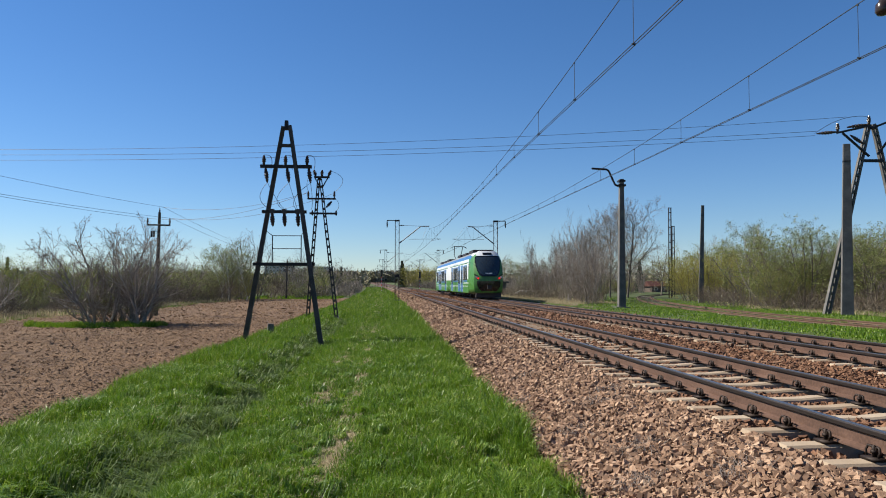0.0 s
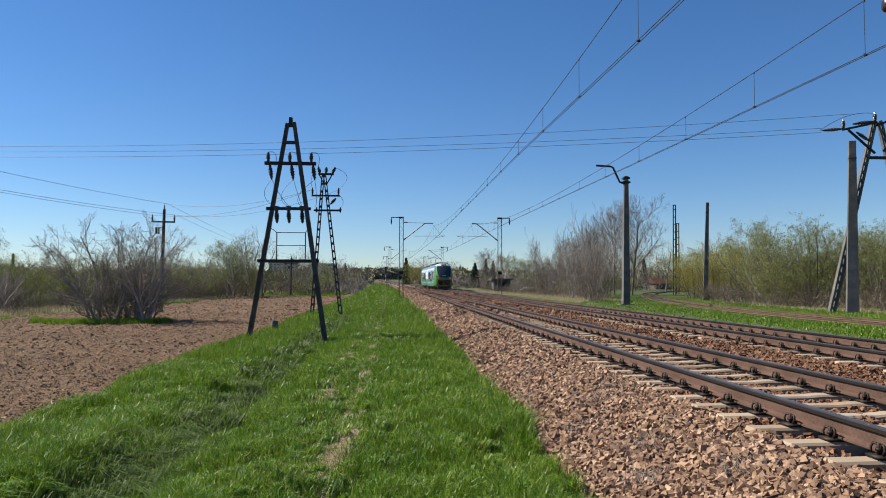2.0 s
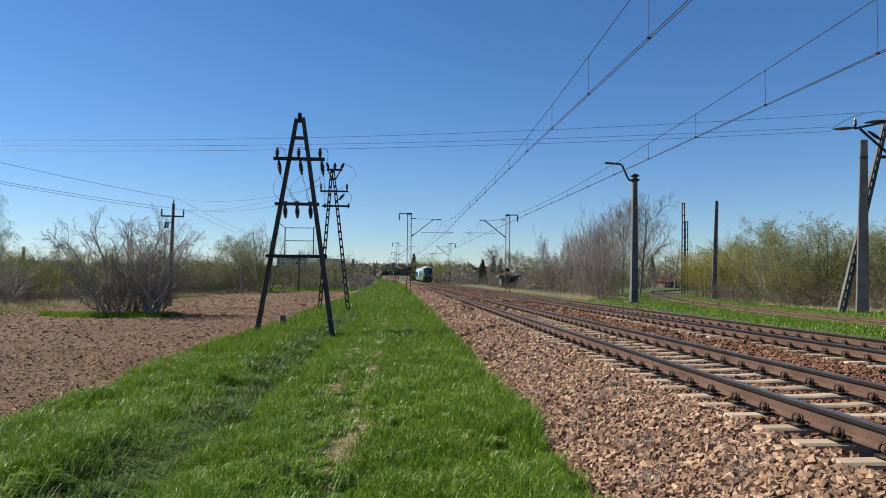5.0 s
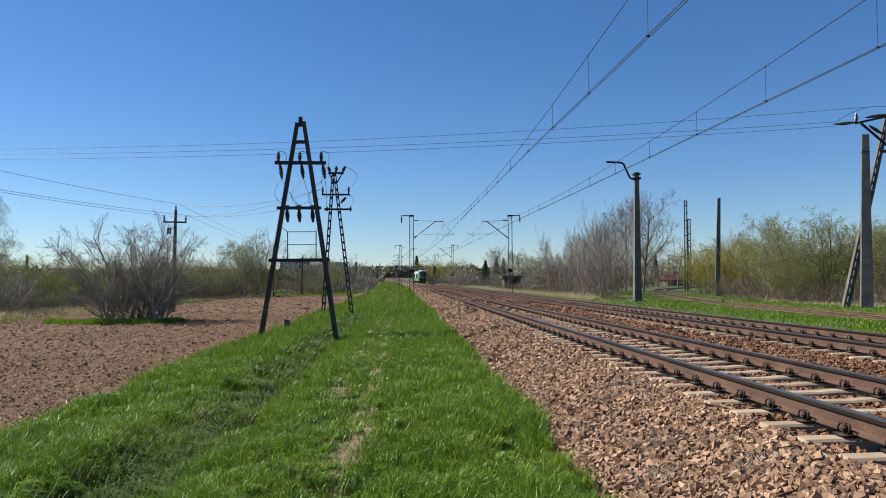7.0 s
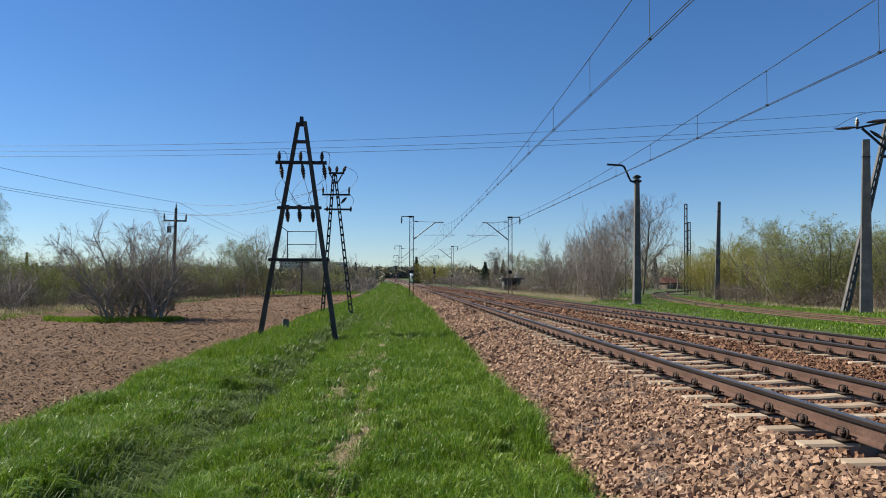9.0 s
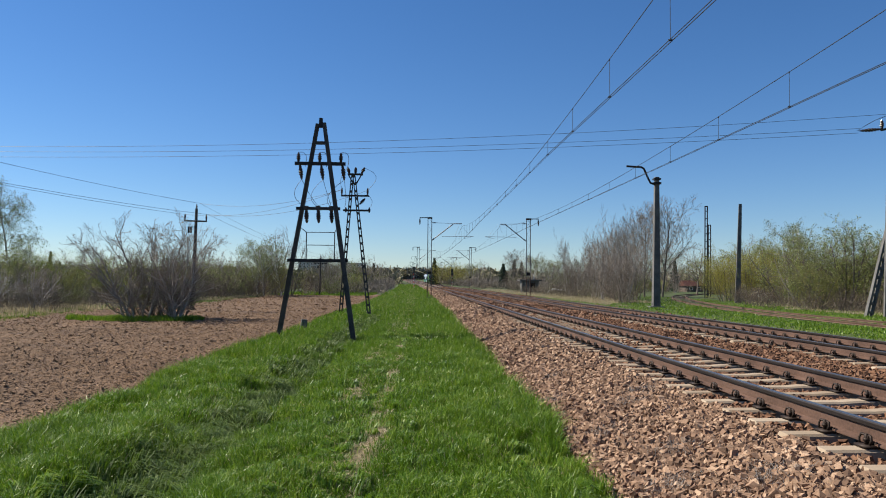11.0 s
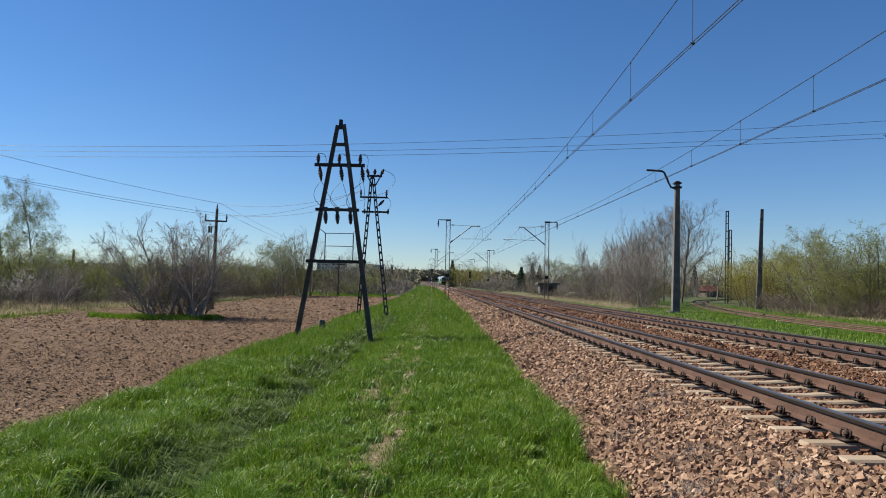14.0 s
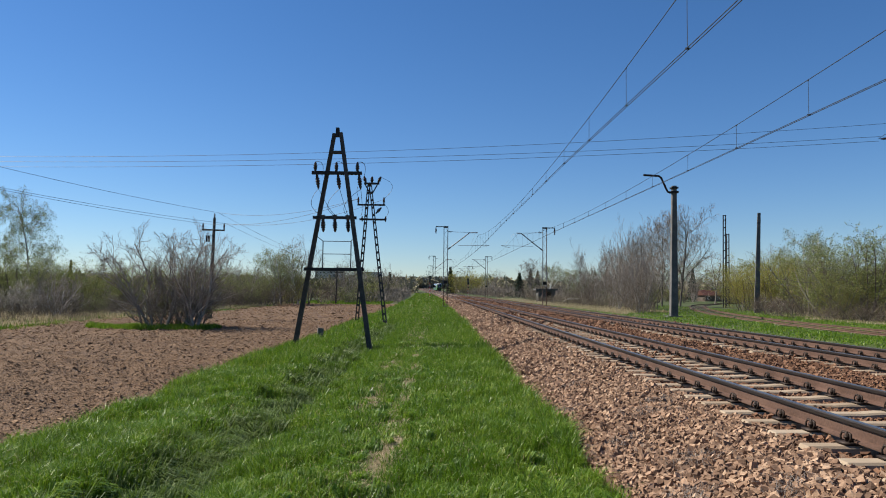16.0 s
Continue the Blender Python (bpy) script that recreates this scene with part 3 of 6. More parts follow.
def a_pole_right():
    o = Vector((23.4, 34.4, gz(23.4, 34.4)))
    t = thing("power_pole", Matrix.Translation(o), "pierced concrete A-frame power pole with raised wooden-coloured struts", "power pole", "power poles")
    for a, b in (((-1.95, 0, -0.2), (0.55, 0, 9.5)), ((3.3, 0.6, -0.2), (0.85, 0, 9.5))):
        mb = MB()
        ladder_leg(mb, a, b, 0.34, 0.2)
        part("leg", mb, M_POST, t)
    part("tie", MB().box((0.75, 0, 7.7), (1.0, 0.14, 0.14)), M_DSTEEL, t)
    mb = MB()
    mb.bar((0.6, -0.15, 9.45), (-1.2, -0.15, 9.05), 0.1)
    mb.bar((0.45, -0.15, 7.9), (-0.9, -0.15, 9.05), 0.09)
    mb.bar((0.6, -0.15, 9.3), (2.9, -0.15, 10.2), 0.1)
    mb.bar((0.9, -0.15, 8.0), (2.2, -0.15, 9.6), 0.09)
    part("bracket", mb, M_DSTEEL, t)
    for p, q in (((-1.2, -0.15, 9.1), (-2.1, 0.1, 9.05)), ((0.4, -0.15, 9.5), (-0.5, 0.1, 9.4)), ((-0.5, -0.15, 8.95), (0.2, -0.15, 8.5))):
        mb = MB()
        insulator(mb, p, q, 0.085, 6)
        part("strain_insulator", mb, M_CERAMIC, t)
    for p in ((-1.15, -0.15, 9.1), (0.5, -0.15, 9.5)):
        mb = MB()
        insulator(mb, p, (p[0], p[1], p[2] + 0.45), 0.09, 4)
        part("pin_insulator", mb, M_CERAMIC, t)
    part("jumper_wire", MB().tube(loose_wire((-2.2, 0.1, 9.05), (0.5, -0.15, 9.9), -0.3, 10), 0.012, 4), M_WIRE, t)


a_pole_front()
a_pole_back()
a_pole_right()
wooden_pole(-15.25, 48.7, 7.0, 1.5, "dark wooden utility pole with a crossarm behind a shrub")
wooden_pole(-15.2, 108, 5.7, 2.0, "distant wooden utility pole with a crossarm")
bent_arm_post()
square_post(26.6, 60.5, 8.5, 0.42, 2.0, -16, "plain tapered grey concrete post beside the siding")
square_post(21.98, 33.5, 8.42, 0.52, 1.2, -24, "thick grey concrete post beside a power pole")
twin_rail_post(33.6, 85, 11.0, 0.28)
twin_rail_post(38.2, 95.5, 9.7, 0.3)


def overhead_cable(name, runs, label, r=0.009):
    t = thing(name, pose(0, 0, 0), label, "power line", "power lines")
    for p, q, drop in runs:
        part("cable", MB().tube(loose_wire(p, q, drop, 24), r, 4), M_WIRE, t)


overhead_cable("power_line", [((21.3, 34.5, 9.05), (-46, 46.5, 9.6), 0.78), ((22.9, 34.5, 9.8), (-46, 47.5, 10.1), 0.95), ((21.3, 34.6, 8.85), (-46, 46.5, 9.25), 0.78)],
               "three thin power cables crossing above the tracks", 0.009)
overhead_cable("power_line", [((-14.9, 48.7, 6.5), (-24, 26, 7.6), 0.25), ((-15.9, 48.6, 5.75), (-24.8, 26, 6.6), 0.25), ((-14.3, 48.6, 5.75), (-23.2, 26, 6.3), 0.25)],
               "three sagging cables from the wooden pole over the field")
overhead_cable("power_line", [((-14.9, 48.7, 6.5), (-4.5, 40.4, 6.5), 0.5), ((-15.9, 48.6, 5.75), (-4.5, 40.4, 6.5), 0.6), ((-14.3, 48.6, 5.75), (-3.0, 40.4, 6.5), 0.6)],
               "three slack cables between two power poles")
overhead_cable("power_line", [((-14.9, 48.7, 6.5), (-15.2, 108, 5.5), 0.5), ((-14.3, 48.6, 5.75), (-14.4, 108, 4.9), 0.5)],
               "two cables leading to a distant pole")


# ---- train ----
M_WHITE = plain("white_paint", (0.6, 0.62, 0.63), 0.3)
M_GREEN = plain("green_paint", (0.05, 0.17, 0.03), 0.35)
M_BLUE = plain("blue_paint", (0.03, 0.12, 0.3), 0.3)
M_BLACK = plain("black_gloss", (0.008, 0.009, 0.01), 0.12)
M_GLASS = plain("tinted_glass", (0.018, 0.025, 0.03), 0.06, 0.0, 0.8)
M_ROOF = plain("grey_roof", (0.16, 0.17, 0.18), 0.6)
M_UNDER = plain("dusty_underframe", (0.035, 0.032, 0.03), 0.8)
M_RED = plain("tail_light", (0.9, 0.02, 0.02), 0.3, glow=0.5)
M_LAMP = plain("lamp_glass", (0.5, 0.5, 0.5), 0.15)
LENGTH = 45.0


def hull(y):
    """Half-width, sill height and roof height of the body at a distance y from the tail."""
    d = min(y, LENGTH - y)
    k = max(0.0, 1 - d / 2.6)
    return 1.43 * (1 - 0.13 * k ** 2.6), 0.42 + 0.08 * k ** 3, 4.1 - 0.3 * k ** 2.2


def lean(y, z):
    """How far the nose slopes back with height."""
    up = max(0.0, (z - 1.7) / 2.4)
    low = max(0.0, (1.1 - z) / 0.7)
    return 1.5 * up ** 1.6 + 0.18 * low ** 2


def plan(x):
    """How far the nose sweeps back towards its corners."""
    return 0.62 * (abs(x) / 1.43) ** 2.3


def section(y):
    w, z0, z1 = hull(y)
    pts = [(0.0, z0), (0.7 * w, z0), (0.93 * w, z0 + 0.06), (0.985 * w, z0 + 0.4), (w, 1.25), (w, 1.7), (w, 2.3), (0.99 * w, 2.9), (0.95 * w, z1 - 0.62),
           (0.86 * w, z1 - 0.3), (0.68 * w, z1 - 0.08), (0.35 * w, z1), (0.0, z1 + 0.01)]
    return pts + [(-x, z) for x, z in pts[-2:0:-1]]


def body_mesh():
    ysb = [0.0, 0.06, 0.2, 0.45, 0.8, 1.2, 1.7, 2.3, 3.0, 4.2] + [5 + 1.0 * i for i in range(int(LENGTH / 2) - 5)]
    ysb = ysb + [LENGTH - y for y in ysb[::-1]]
    vs, fs, mi = [], [], []
    k = 24
    for y in ysb:
        f = max(0.0, 1 - min(y, LENGTH - y) / 3.2)
        for x, z in section(y):
            s = lean(y, z) * f
            r = plan(x) * f
            vs.append((x, y + s + r if y < LENGTH / 2 else y - s - r, z))
    for i in range(len(ysb) - 1):
        for j in range(k):
            a, b, c, d = i * k + j, i * k + (j + 1) % k, (i + 1) * k + (j + 1) % k, (i + 1) * k + j
            fs.append((a, d, c, b))
            zc = sum(vs[q][2] for q in (a, b, c, d)) / 4
            yc = (ysb[i] + ysb[i + 1]) / 2
            e = min(yc, LENGTH - yc)
            if zc > 3.75:
                m = 3 if e > 2.6 else 0
            elif zc > 3.2:
                m = 2 if e > 1.4 else 1
            elif e < 2.9:
                m = 1
            elif zc < 1.72:
                m = 1
            else:
                m = 0
            mi.append(m)
    n = len(ysb)
    for end, sgn in ((0, 1), (n - 1, -1)):
        o = len(vs)
        for j in range(13):
            x, z = section(0)[j]
            for c in range(11):
                xx = x * (c / 5 - 1)
                yy = lean(0, z) + plan(xx)
                vs.append((xx, yy if sgn > 0 else LENGTH - yy, z))
        for j in range(12):
            for c in range(10):
                q = (o + j * 11 + c, o + j * 11 + c + 1, o + (j + 1) * 11 + c + 1, o + (j + 1) * 11 + c)
                fs.append(q if sgn > 0 else q[::-1])
                mi.append(0 if section(0)[j][1] > 3.5 else 1)
    mb = MB()
    mb.v, mb.f, mb.mi = vs, fs, mi
    return mb.mesh("body", [M_WHITE, M_GREEN, M_BLUE, M_ROOF], True)


def nose_patch(pts, off, mat, name, parent, label, flip=1):
    """A curved panel laid on the nose: a grid of (x, z) rows, pushed out by off."""
    vs, fs = [], []
    rows = len(pts)
    k = len(pts[0])
    for row in pts:
        for x, z in row:
            y = lean(0, z) + plan(x) - off
            vs.append((x, y if flip > 0 else LENGTH - y, z))
    for i in range(rows - 1):
        for j in range(k - 1):
            q = (i * k + j, i * k + j + 1, (i + 1) * k + j + 1, (i + 1) * k + j)
            fs.append(q if flip > 0 else q[::-1])
    mb = MB().add(vs, fs)
    return part(name, mb, mat, parent, label, True)


def grid(zs, halfs, n=10):
    return [[(-h + 2 * h * j / n, z) for j in range(n + 1)] for z, h in zip(zs, halfs)]


def side_panel(x, y0, y1, z0, z1, mat, name, parent, label="", slope=0.0, t=0.02):
    """A bevelled panel on the body side; x gives the side's sign and place."""
    s = 1 if x > 0 else -1
    mb = MB()
    b = 0.03
    o = [(y0 + slope, z0), (y1, z0), (y1, z1), (y0, z1)]
    cy, cz = (y0 + y1) / 2, (z0 + z1) / 2
    inn = [(y + (b if y < cy else -b), z + (b if z < cz else -b)) for y, z in o]
    vs = [(x, y, z) for y, z in o] + [(x + s * t, y, z) for y, z in inn]
    fs = [(4, 5, 6, 7), (0, 1, 5, 4), (1, 2, 6, 5), (2, 3, 7, 6), (3, 0, 4, 7)]
    if s < 0:
        fs = [f[::-1] for f in fs]
    return part(name, mb.add(vs, fs), mat, parent, label)


def build_train():
    t = thing("passenger_train", pose(8.58, 64, 0.2), "green, white and blue two-car electric passenger train", "train")
    part("body", body_mesh(), None, t, "white sides, green skirt and nose, blue cantrail")
    for flip in (1, -1):
        w = nose_patch(grid([2.0, 2.15, 2.4, 2.75, 3.1, 3.4, 3.6], [0.5, 0.74, 0.88, 0.97, 1.02, 1.0, 0.92]), 0.05, M_GLASS, "windscreen", t, "large dark raked windscreen", flip)
        nose_patch(grid([1.9, 2.0, 2.4, 2.8, 3.2, 3.55, 3.68], [0.56, 0.8, 0.97, 1.06, 1.11, 1.07, 0.98]), 0.025, M_BLACK, "windscreen_surround", t, "black surround", flip)
        nose_patch(grid([3.7, 3.8, 3.95, 4.08, 4.12], [0.95, 0.98, 0.92, 0.8, 0.7]), 0.06, M_WHITE, "destination_housing", t, "white housing above the windscreen", flip)
        nose_patch(grid([3.78, 3.88, 3.98], [0.38, 0.4, 0.38]), 0.09, M_BLACK, "destination_display", t, "dark display", flip)
        nose_patch(grid([0.66, 0.85, 1.1, 1.4, 1.5], [0.66, 0.86, 0.98, 1.02, 0.98]), 0.03, M_BLACK, "front_mask", t, "black lower mask", flip)
        bars = MB()
        for i, x in enumerate((-0.26, -0.13, 0.0, 0.1, 0.22)):
            y = lean(0, 2.15) - 0.085
            bars.box((x, y if flip > 0 else LENGTH - y, 2.16), (0.09, 0.02, 0.1))
        part("emblem", bars, M_WHITE, w, "small white bars")
        for s in (-1, 1):
            mb = MB()
            for j, (x, z, h) in enumerate(((1.06, 1.86, 0.14), (0.9, 1.74, 0.17))):
                y = lean(0, z) + plan(x) + 0.0
                mb.i = j
                mb.box((s * x, y if flip > 0 else LENGTH - y, z), (0.2 if j == 0 else 0.13, 0.12, h * (1 if j == 0 else 0.8)), pose(0, 0, 0, 0, -20 * s, 0).to_3x3())
            part("headlight", mb, [M_LAMP, M_RED], t, "headlight cluster with a red tail light", False)
            mb = MB()
            y = lean(0, 1.98) + plan(1.0) + 0.1
            mb.box((s * 1.02, y if flip > 0 else LENGTH - y, 1.98), (0.5, 0.3, 0.06), pose(0, 0, 0, 0, -28 * s, 0).to_3x3())
            part("lamp_stripe", mb, M_BLACK, t)
        mb = MB()
        y = -0.12
        mb.box((0, y if flip > 0 else LENGTH - y, 0.98), (0.34, 0.4, 0.3))
        mb.lathe((0, -0.3 if flip > 0 else LENGTH + 0.3, 0.98), [(0.16, 0), (0.12, 0.12), (0.1, 0.3)], 10, (0, flip, 0))
        part("coupler", mb, M_UNDER, t)
        mb = MB()
        mb.box((0, 0.55 if flip > 0 else LENGTH - 0.55, 0.3), (2.2, 0.35, 0.36), top=0.95)
        part("snow_plough", mb, M_UNDER, t)
        for s in (-1, 1):
            yy = 2.35
            side_panel(s * 1.405, *((yy, yy + 0.75) if flip > 0 else (LENGTH - yy - 0.75, LENGTH - yy)), 1.95, 3.0, M_GLASS, "cab_window", t, slope=0.25 if flip > 0 else 0.0)
            side_panel(s * 1.41, *((3.3, 6.2) if flip > 0 else (LENGTH - 6.2, LENGTH - 3.3)), 1.3, 2.95, M_WHITE, "end_panel", t, "white end panel", t=0.012)
    for car in (0, 1):
        y0 = car * LENGTH / 2
        for s in (-1, 1):
            x = s * 1.415
            for a, b in ((4.0, 5.3), (5.6, 6.9), (12.2, 13.5), (13.8, 15.1), (15.4, 16.7)):
                ya, yb = y0 + a, y0 + b
                if car:
                    ya, yb = LENGTH - b, LENGTH - a
                side_panel(x, ya - 0.15, yb + 0.15, 1.34, 3.08, M_WHITE, "white_outline", t, t=0.01)
                p = side_panel(x, ya - 0.08, yb + 0.08, 1.44, 3.0, M_BLUE, "window_frame", t, "blue window surround", t=0.018)
                side_panel(s * 1.43, ya, yb, 1.62, 2.9, M_GLASS, "pane", p)
            for a in (7.5, 10.0, 17.4):
                ya = y0 + a if not car else LENGTH - a - 1.7
                d = side_panel(x, ya, ya + 1.7, 0.5, 3.05, M_BLUE, "door", t, "blue double door", t=0.025)
                for q in (0.22, 0.98):
                    side_panel(s * 1.44, ya + q, ya + q + 0.5, 1.3, 2.6, M_GLASS, "door_window", d)
                for q in (-0.16, 1.74):
                    side_panel(x, ya + q, ya + q + 0.12, 0.5, 3.0, M_WHITE, "door_post", t, t=0.02)
            ya = y0 + 2.9 if not car else LENGTH - 6.9
            g = side_panel(x, ya, ya + 4.0, 0.5, 1.36, M_GREEN, "green_panel", t, "green lower panel", t=0.011)
            side_panel(s * 1.426, ya + 0.1, ya + 4.0, 1.3, 1.4, M_WHITE, "white_edge", g, t=0.01)
            ya = y0 + 3.4 if not car else LENGTH - 20.8
            side_panel(x, ya, ya + 17.4, 0.46, 0.98, M_GREEN, "skirt", t, "green lower skirt", t=0.012)
            side_panel(x, ya, ya + 17.4, 1.02, 1.12, M_WHITE, "white_stripe", t, t=0.013)
            side_panel(s * 1.39, ya, ya + 17.4, 3.1, 3.2, M_GREEN, "green_stripe", t, t=0.02)
        # roof equipment
        for a, b, h in ((3.6, 7.2, 0.24), (9.0, 12.4, 0.2), (14.2, 17.5, 0.24)):
            mb = MB().box((0, (y0 + (a + b) / 2) if not car else LENGTH - (a + b) / 2, 4.1 + h / 2), (1.9, b - a, h), top=0.92)
            part("roof_unit", mb, M_DSTEEL, t, "dark roof equipment box")
        mb = MB()
        for yb in (5.2, 19.2):
            yy = y0 + yb if not car else LENGTH - yb
            mb.box((0, yy, 0.5), (2.1, 2.9, 0.3), top=0.9)
            for s in (-1, 1):
                mb.box((s * 1.05, yy, 0.45), (0.14, 3.0, 0.24))
        part("bogie_frame", mb, M_UNDER, t)
        for yb in (5.2, 19.2):
            yy = y0 + yb if not car else LENGTH - yb
            for dy in (-1.25, 1.25):
                mb = MB()
                for s in (-1, 1):
                    mb.lathe((s * 0.69, yy + dy, 0.42), [(0.42, 0), (0.42, s * 0.13)], 16, (1, 0, 0)) if s > 0 else mb.lathe((-0.82, yy + dy, 0.42), [(0.42, 0), (0.42, 0.13)], 16, (1, 0, 0))
                mb.tube([(-0.7, yy + dy, 0.42), (0.7, yy + dy, 0.42)], 0.08, 8)
                part("wheelset", mb, M_UNDER, t)
        for a, b in ((8.2, 16.4),):
            mb = MB().box((0, y0 + (a + b) / 2 if not car else LENGTH - (a + b) / 2, 0.42), (2.3, b - a, 0.34), top=1.03)
            part("underfloor_box", mb, M_UNDER, t)
    mb = MB()
    for i in range(7):
        yy = LENGTH / 2 - 0.6 + i * 0.2
        mb.box((0, yy, 2.15), (2.62 if i % 2 else 2.5, 0.12, 2.9))
    part("gangway_bellows", mb, M_BLACK, t)
    for yy, up in ((25.4, True),):
        mb = MB()
        z = 4.1
        mb.box((0, yy, z), (1.5, 1.4, 0.1))
        if up:
            mb.tube([(-0.25, yy - 0.5, z), (-0.4, yy + 1.1, 4.75), (-0.5, yy - 0.4, 5.72)], 0.045, 6)
            mb.tube([(0.25, yy - 0.5, z), (0.4, yy + 1.1, 4.75), (0.5, yy - 0.4, 5.72)], 0.045, 6)
            for d in (-0.2, 0.2):
                mb.tube([(-0.95, yy - 0.4 + d, 5.55), (-0.6, yy - 0.4 + d, 5.76), (0.6, yy - 0.4 + d, 5.76), (0.95, yy - 0.4 + d, 5.55)], 0.03, 6)
        else:
            mb.tube([(-0.4, yy + 1.1, z + 0.25), (-0.4, yy - 0.9, z + 0.3)], 0.04, 6)
            mb.tube([(0.4, yy + 1.1, z + 0.25), (0.4, yy - 0.9, z + 0.3)], 0.04, 6)
        part("pantograph", mb, M_DSTEEL, t, "raised pantograph" if up else "folded pantograph")
    return t


TRAIN = build_train()


# ---- plants ----
M_BARK = surf("grey_bark", [(0.055, 0.045, 0.037), (0.109, 0.094, 0.078), (0.187, 0.164, 0.14)], 0.9, 0, 3, 30, 0.4, 0.01)
M_PALEBARK = surf("silvery_bark", [(0.12, 0.10, 0.085), (0.26, 0.23, 0.2), (0.42, 0.39, 0.35)], 0.85, 0, 2.5, 25, 0.3, 0.01)
M_TWIG = surf("brown_twigs", [(0.062, 0.045, 0.032), (0.112, 0.084, 0.06), (0.168, 0.132, 0.098)], 0.9, 0, 0.6, 8, 0, vary="island")
M_GREYTWIG = surf("grey_twigs", [(0.121, 0.097, 0.078), (0.207, 0.172, 0.14), (0.312, 0.265, 0.223)], 0.9, 0, 0.6, 8, 0, vary="island")
M_WTWIG = surf("willow_twigs", [(0.109, 0.09, 0.023), (0.187, 0.156, 0.039), (0.257, 0.218, 0.07)], 0.8, 0, 0.6, 8, 0, vary="island")
M_BIRCH = surf("birch_bark", [(0.1, 0.09, 0.08), (0.45, 0.44, 0.41), (0.62, 0.6, 0.56)], 0.8, 0, 2, 9, 0.2, 0.006)
M_YLEAF = surf("willow_leaf", [(0.177, 0.187, 0.022), (0.276, 0.276, 0.034), (0.395, 0.374, 0.059)], 0.6, 0, 0.5, 5, 0, vary="island", leafy=0.35)
M_GLEAF = surf("budding_leaf", [(0.105, 0.132, 0.031), (0.18, 0.216, 0.058), (0.285, 0.311, 0.1)], 0.6, 0, 0.5, 5, 0, vary="island", leafy=0.35)
M_PLEAF = surf("pale_birch_leaf", [(0.101, 0.125, 0.047), (0.164, 0.195, 0.078), (0.234, 0.257, 0.117)], 0.6, 0, 0.5, 5, 0, vary="island", leafy=0.35)
M_BLOSSOM = surf("white_blossom", [(0.5, 0.47, 0.43), (0.7, 0.67, 0.62)], 0.7, 0, 2, 20, 0, vary="island", leafy=0.3)
M_NEEDLE = surf("spruce_needles", [(0.008, 0.018, 0.008), (0.018, 0.035, 0.014), (0.035, 0.06, 0.025)], 0.7, 0, 1, 8, 0, vary="island")
# woods on the horizon: colours lightened to paint in the distant haze
M_HAZYWOODS = surf("far_woods", [(0.116, 0.103, 0.069), (0.2, 0.174, 0.116), (0.232, 0.221, 0.121), (0.316, 0.269, 0.2)], 0.9, 0, 0.05, 0.6, 0, vary="island", coords="World")


def grow(wood, twigs, p, d, length, rad, level, rng, spec, tips):
    """One branch and, from it, its children; the thin ones go into the twig mesh."""
    nseg = spec["seg"][level]
    pts, rads = [p], [rad]
    step = length / nseg
    last = level == len(spec["seg"]) - 1
    for i in range(nseg):
        w = spec["wob"]
        d = (d + Vector((rng.uniform(-w, w), rng.uniform(-w, w), rng.uniform(-w, w) + spec["lift"][level]))).normalized()
        p = p + d * step
        pts.append(p)
        rads.append(rad * (1 - (0.92 if last else 0.62) * (i + 1) / nseg))
    mb = wood if level < spec["woody"] else twigs
    if last and spec.get("thrifty"):
        pts, rads = [pts[0], pts[-1]], [rads[0], rads[-1]]
    mb.tube(pts, rads, (6, 5, 3, 3, 3)[min(level, 4)], False)
    if last and spec.get("thrifty"):
        pts = [pts[0].lerp(pts[1], 0.5), pts[1]]
    if last:
        tips.append((pts[-2], pts[-1]))
        return
    n = spec["kids"][level]
    for i in range(n):
        t = spec["from"][level] + (1 - spec["from"][level]) * (i + rng.random()) / n
        f = t * nseg
        k = min(int(f), nseg - 1)
        q = pts[k].lerp(pts[k + 1], f - k)
        axis = (pts[k + 1] - pts[k]).normalized()
        side = axis.cross(Vector((rng.gauss(0, 1), rng.gauss(0, 1), rng.gauss(0, 1)))).normalized()
        a = radians(rng.uniform(*spec["angle"]))
        grow(wood, twigs, q, axis * math.cos(a) + side * math.sin(a), length * spec["ratio"][level] * (1.15 - 0.5 * t) * rng.uniform(0.75, 1.2),
             max(rad * (1 - 0.6 * t) * spec["thin"], spec.get("least", 0.005)), level + 1, rng, spec, tips)


def leaf_mesh(points, size, rng, mat, flat=0.0, name="crown"):
    """Small folded leaves at the given points."""
    n = len(points)
    P = np.array(points)
    r = np.random.RandomState(rng.randint(0, 99999))
    a = r.normal(size=(n, 3))
    a[:, 2] -= flat
    a /= np.linalg.norm(a, axis=1, keepdims=True)
    b = np.cross(a, r.normal(size=(n, 3)))
    b /= np.linalg.norm(b, axis=1, keepdims=True)
    s = (size * r.uniform(0.6, 1.4, n))[:, None]
    V = np.stack([P, P + a * s * 0.5 + b * s * 0.28, P + a * s, P + a * s * 0.5 - b * s * 0.28], 1).reshape(-1, 3)
    i = np.arange(n)[:, None] * 4
    return from_arrays(name, V, np.concatenate([i, i + 1, i + 2, i + 3], 1), mat)


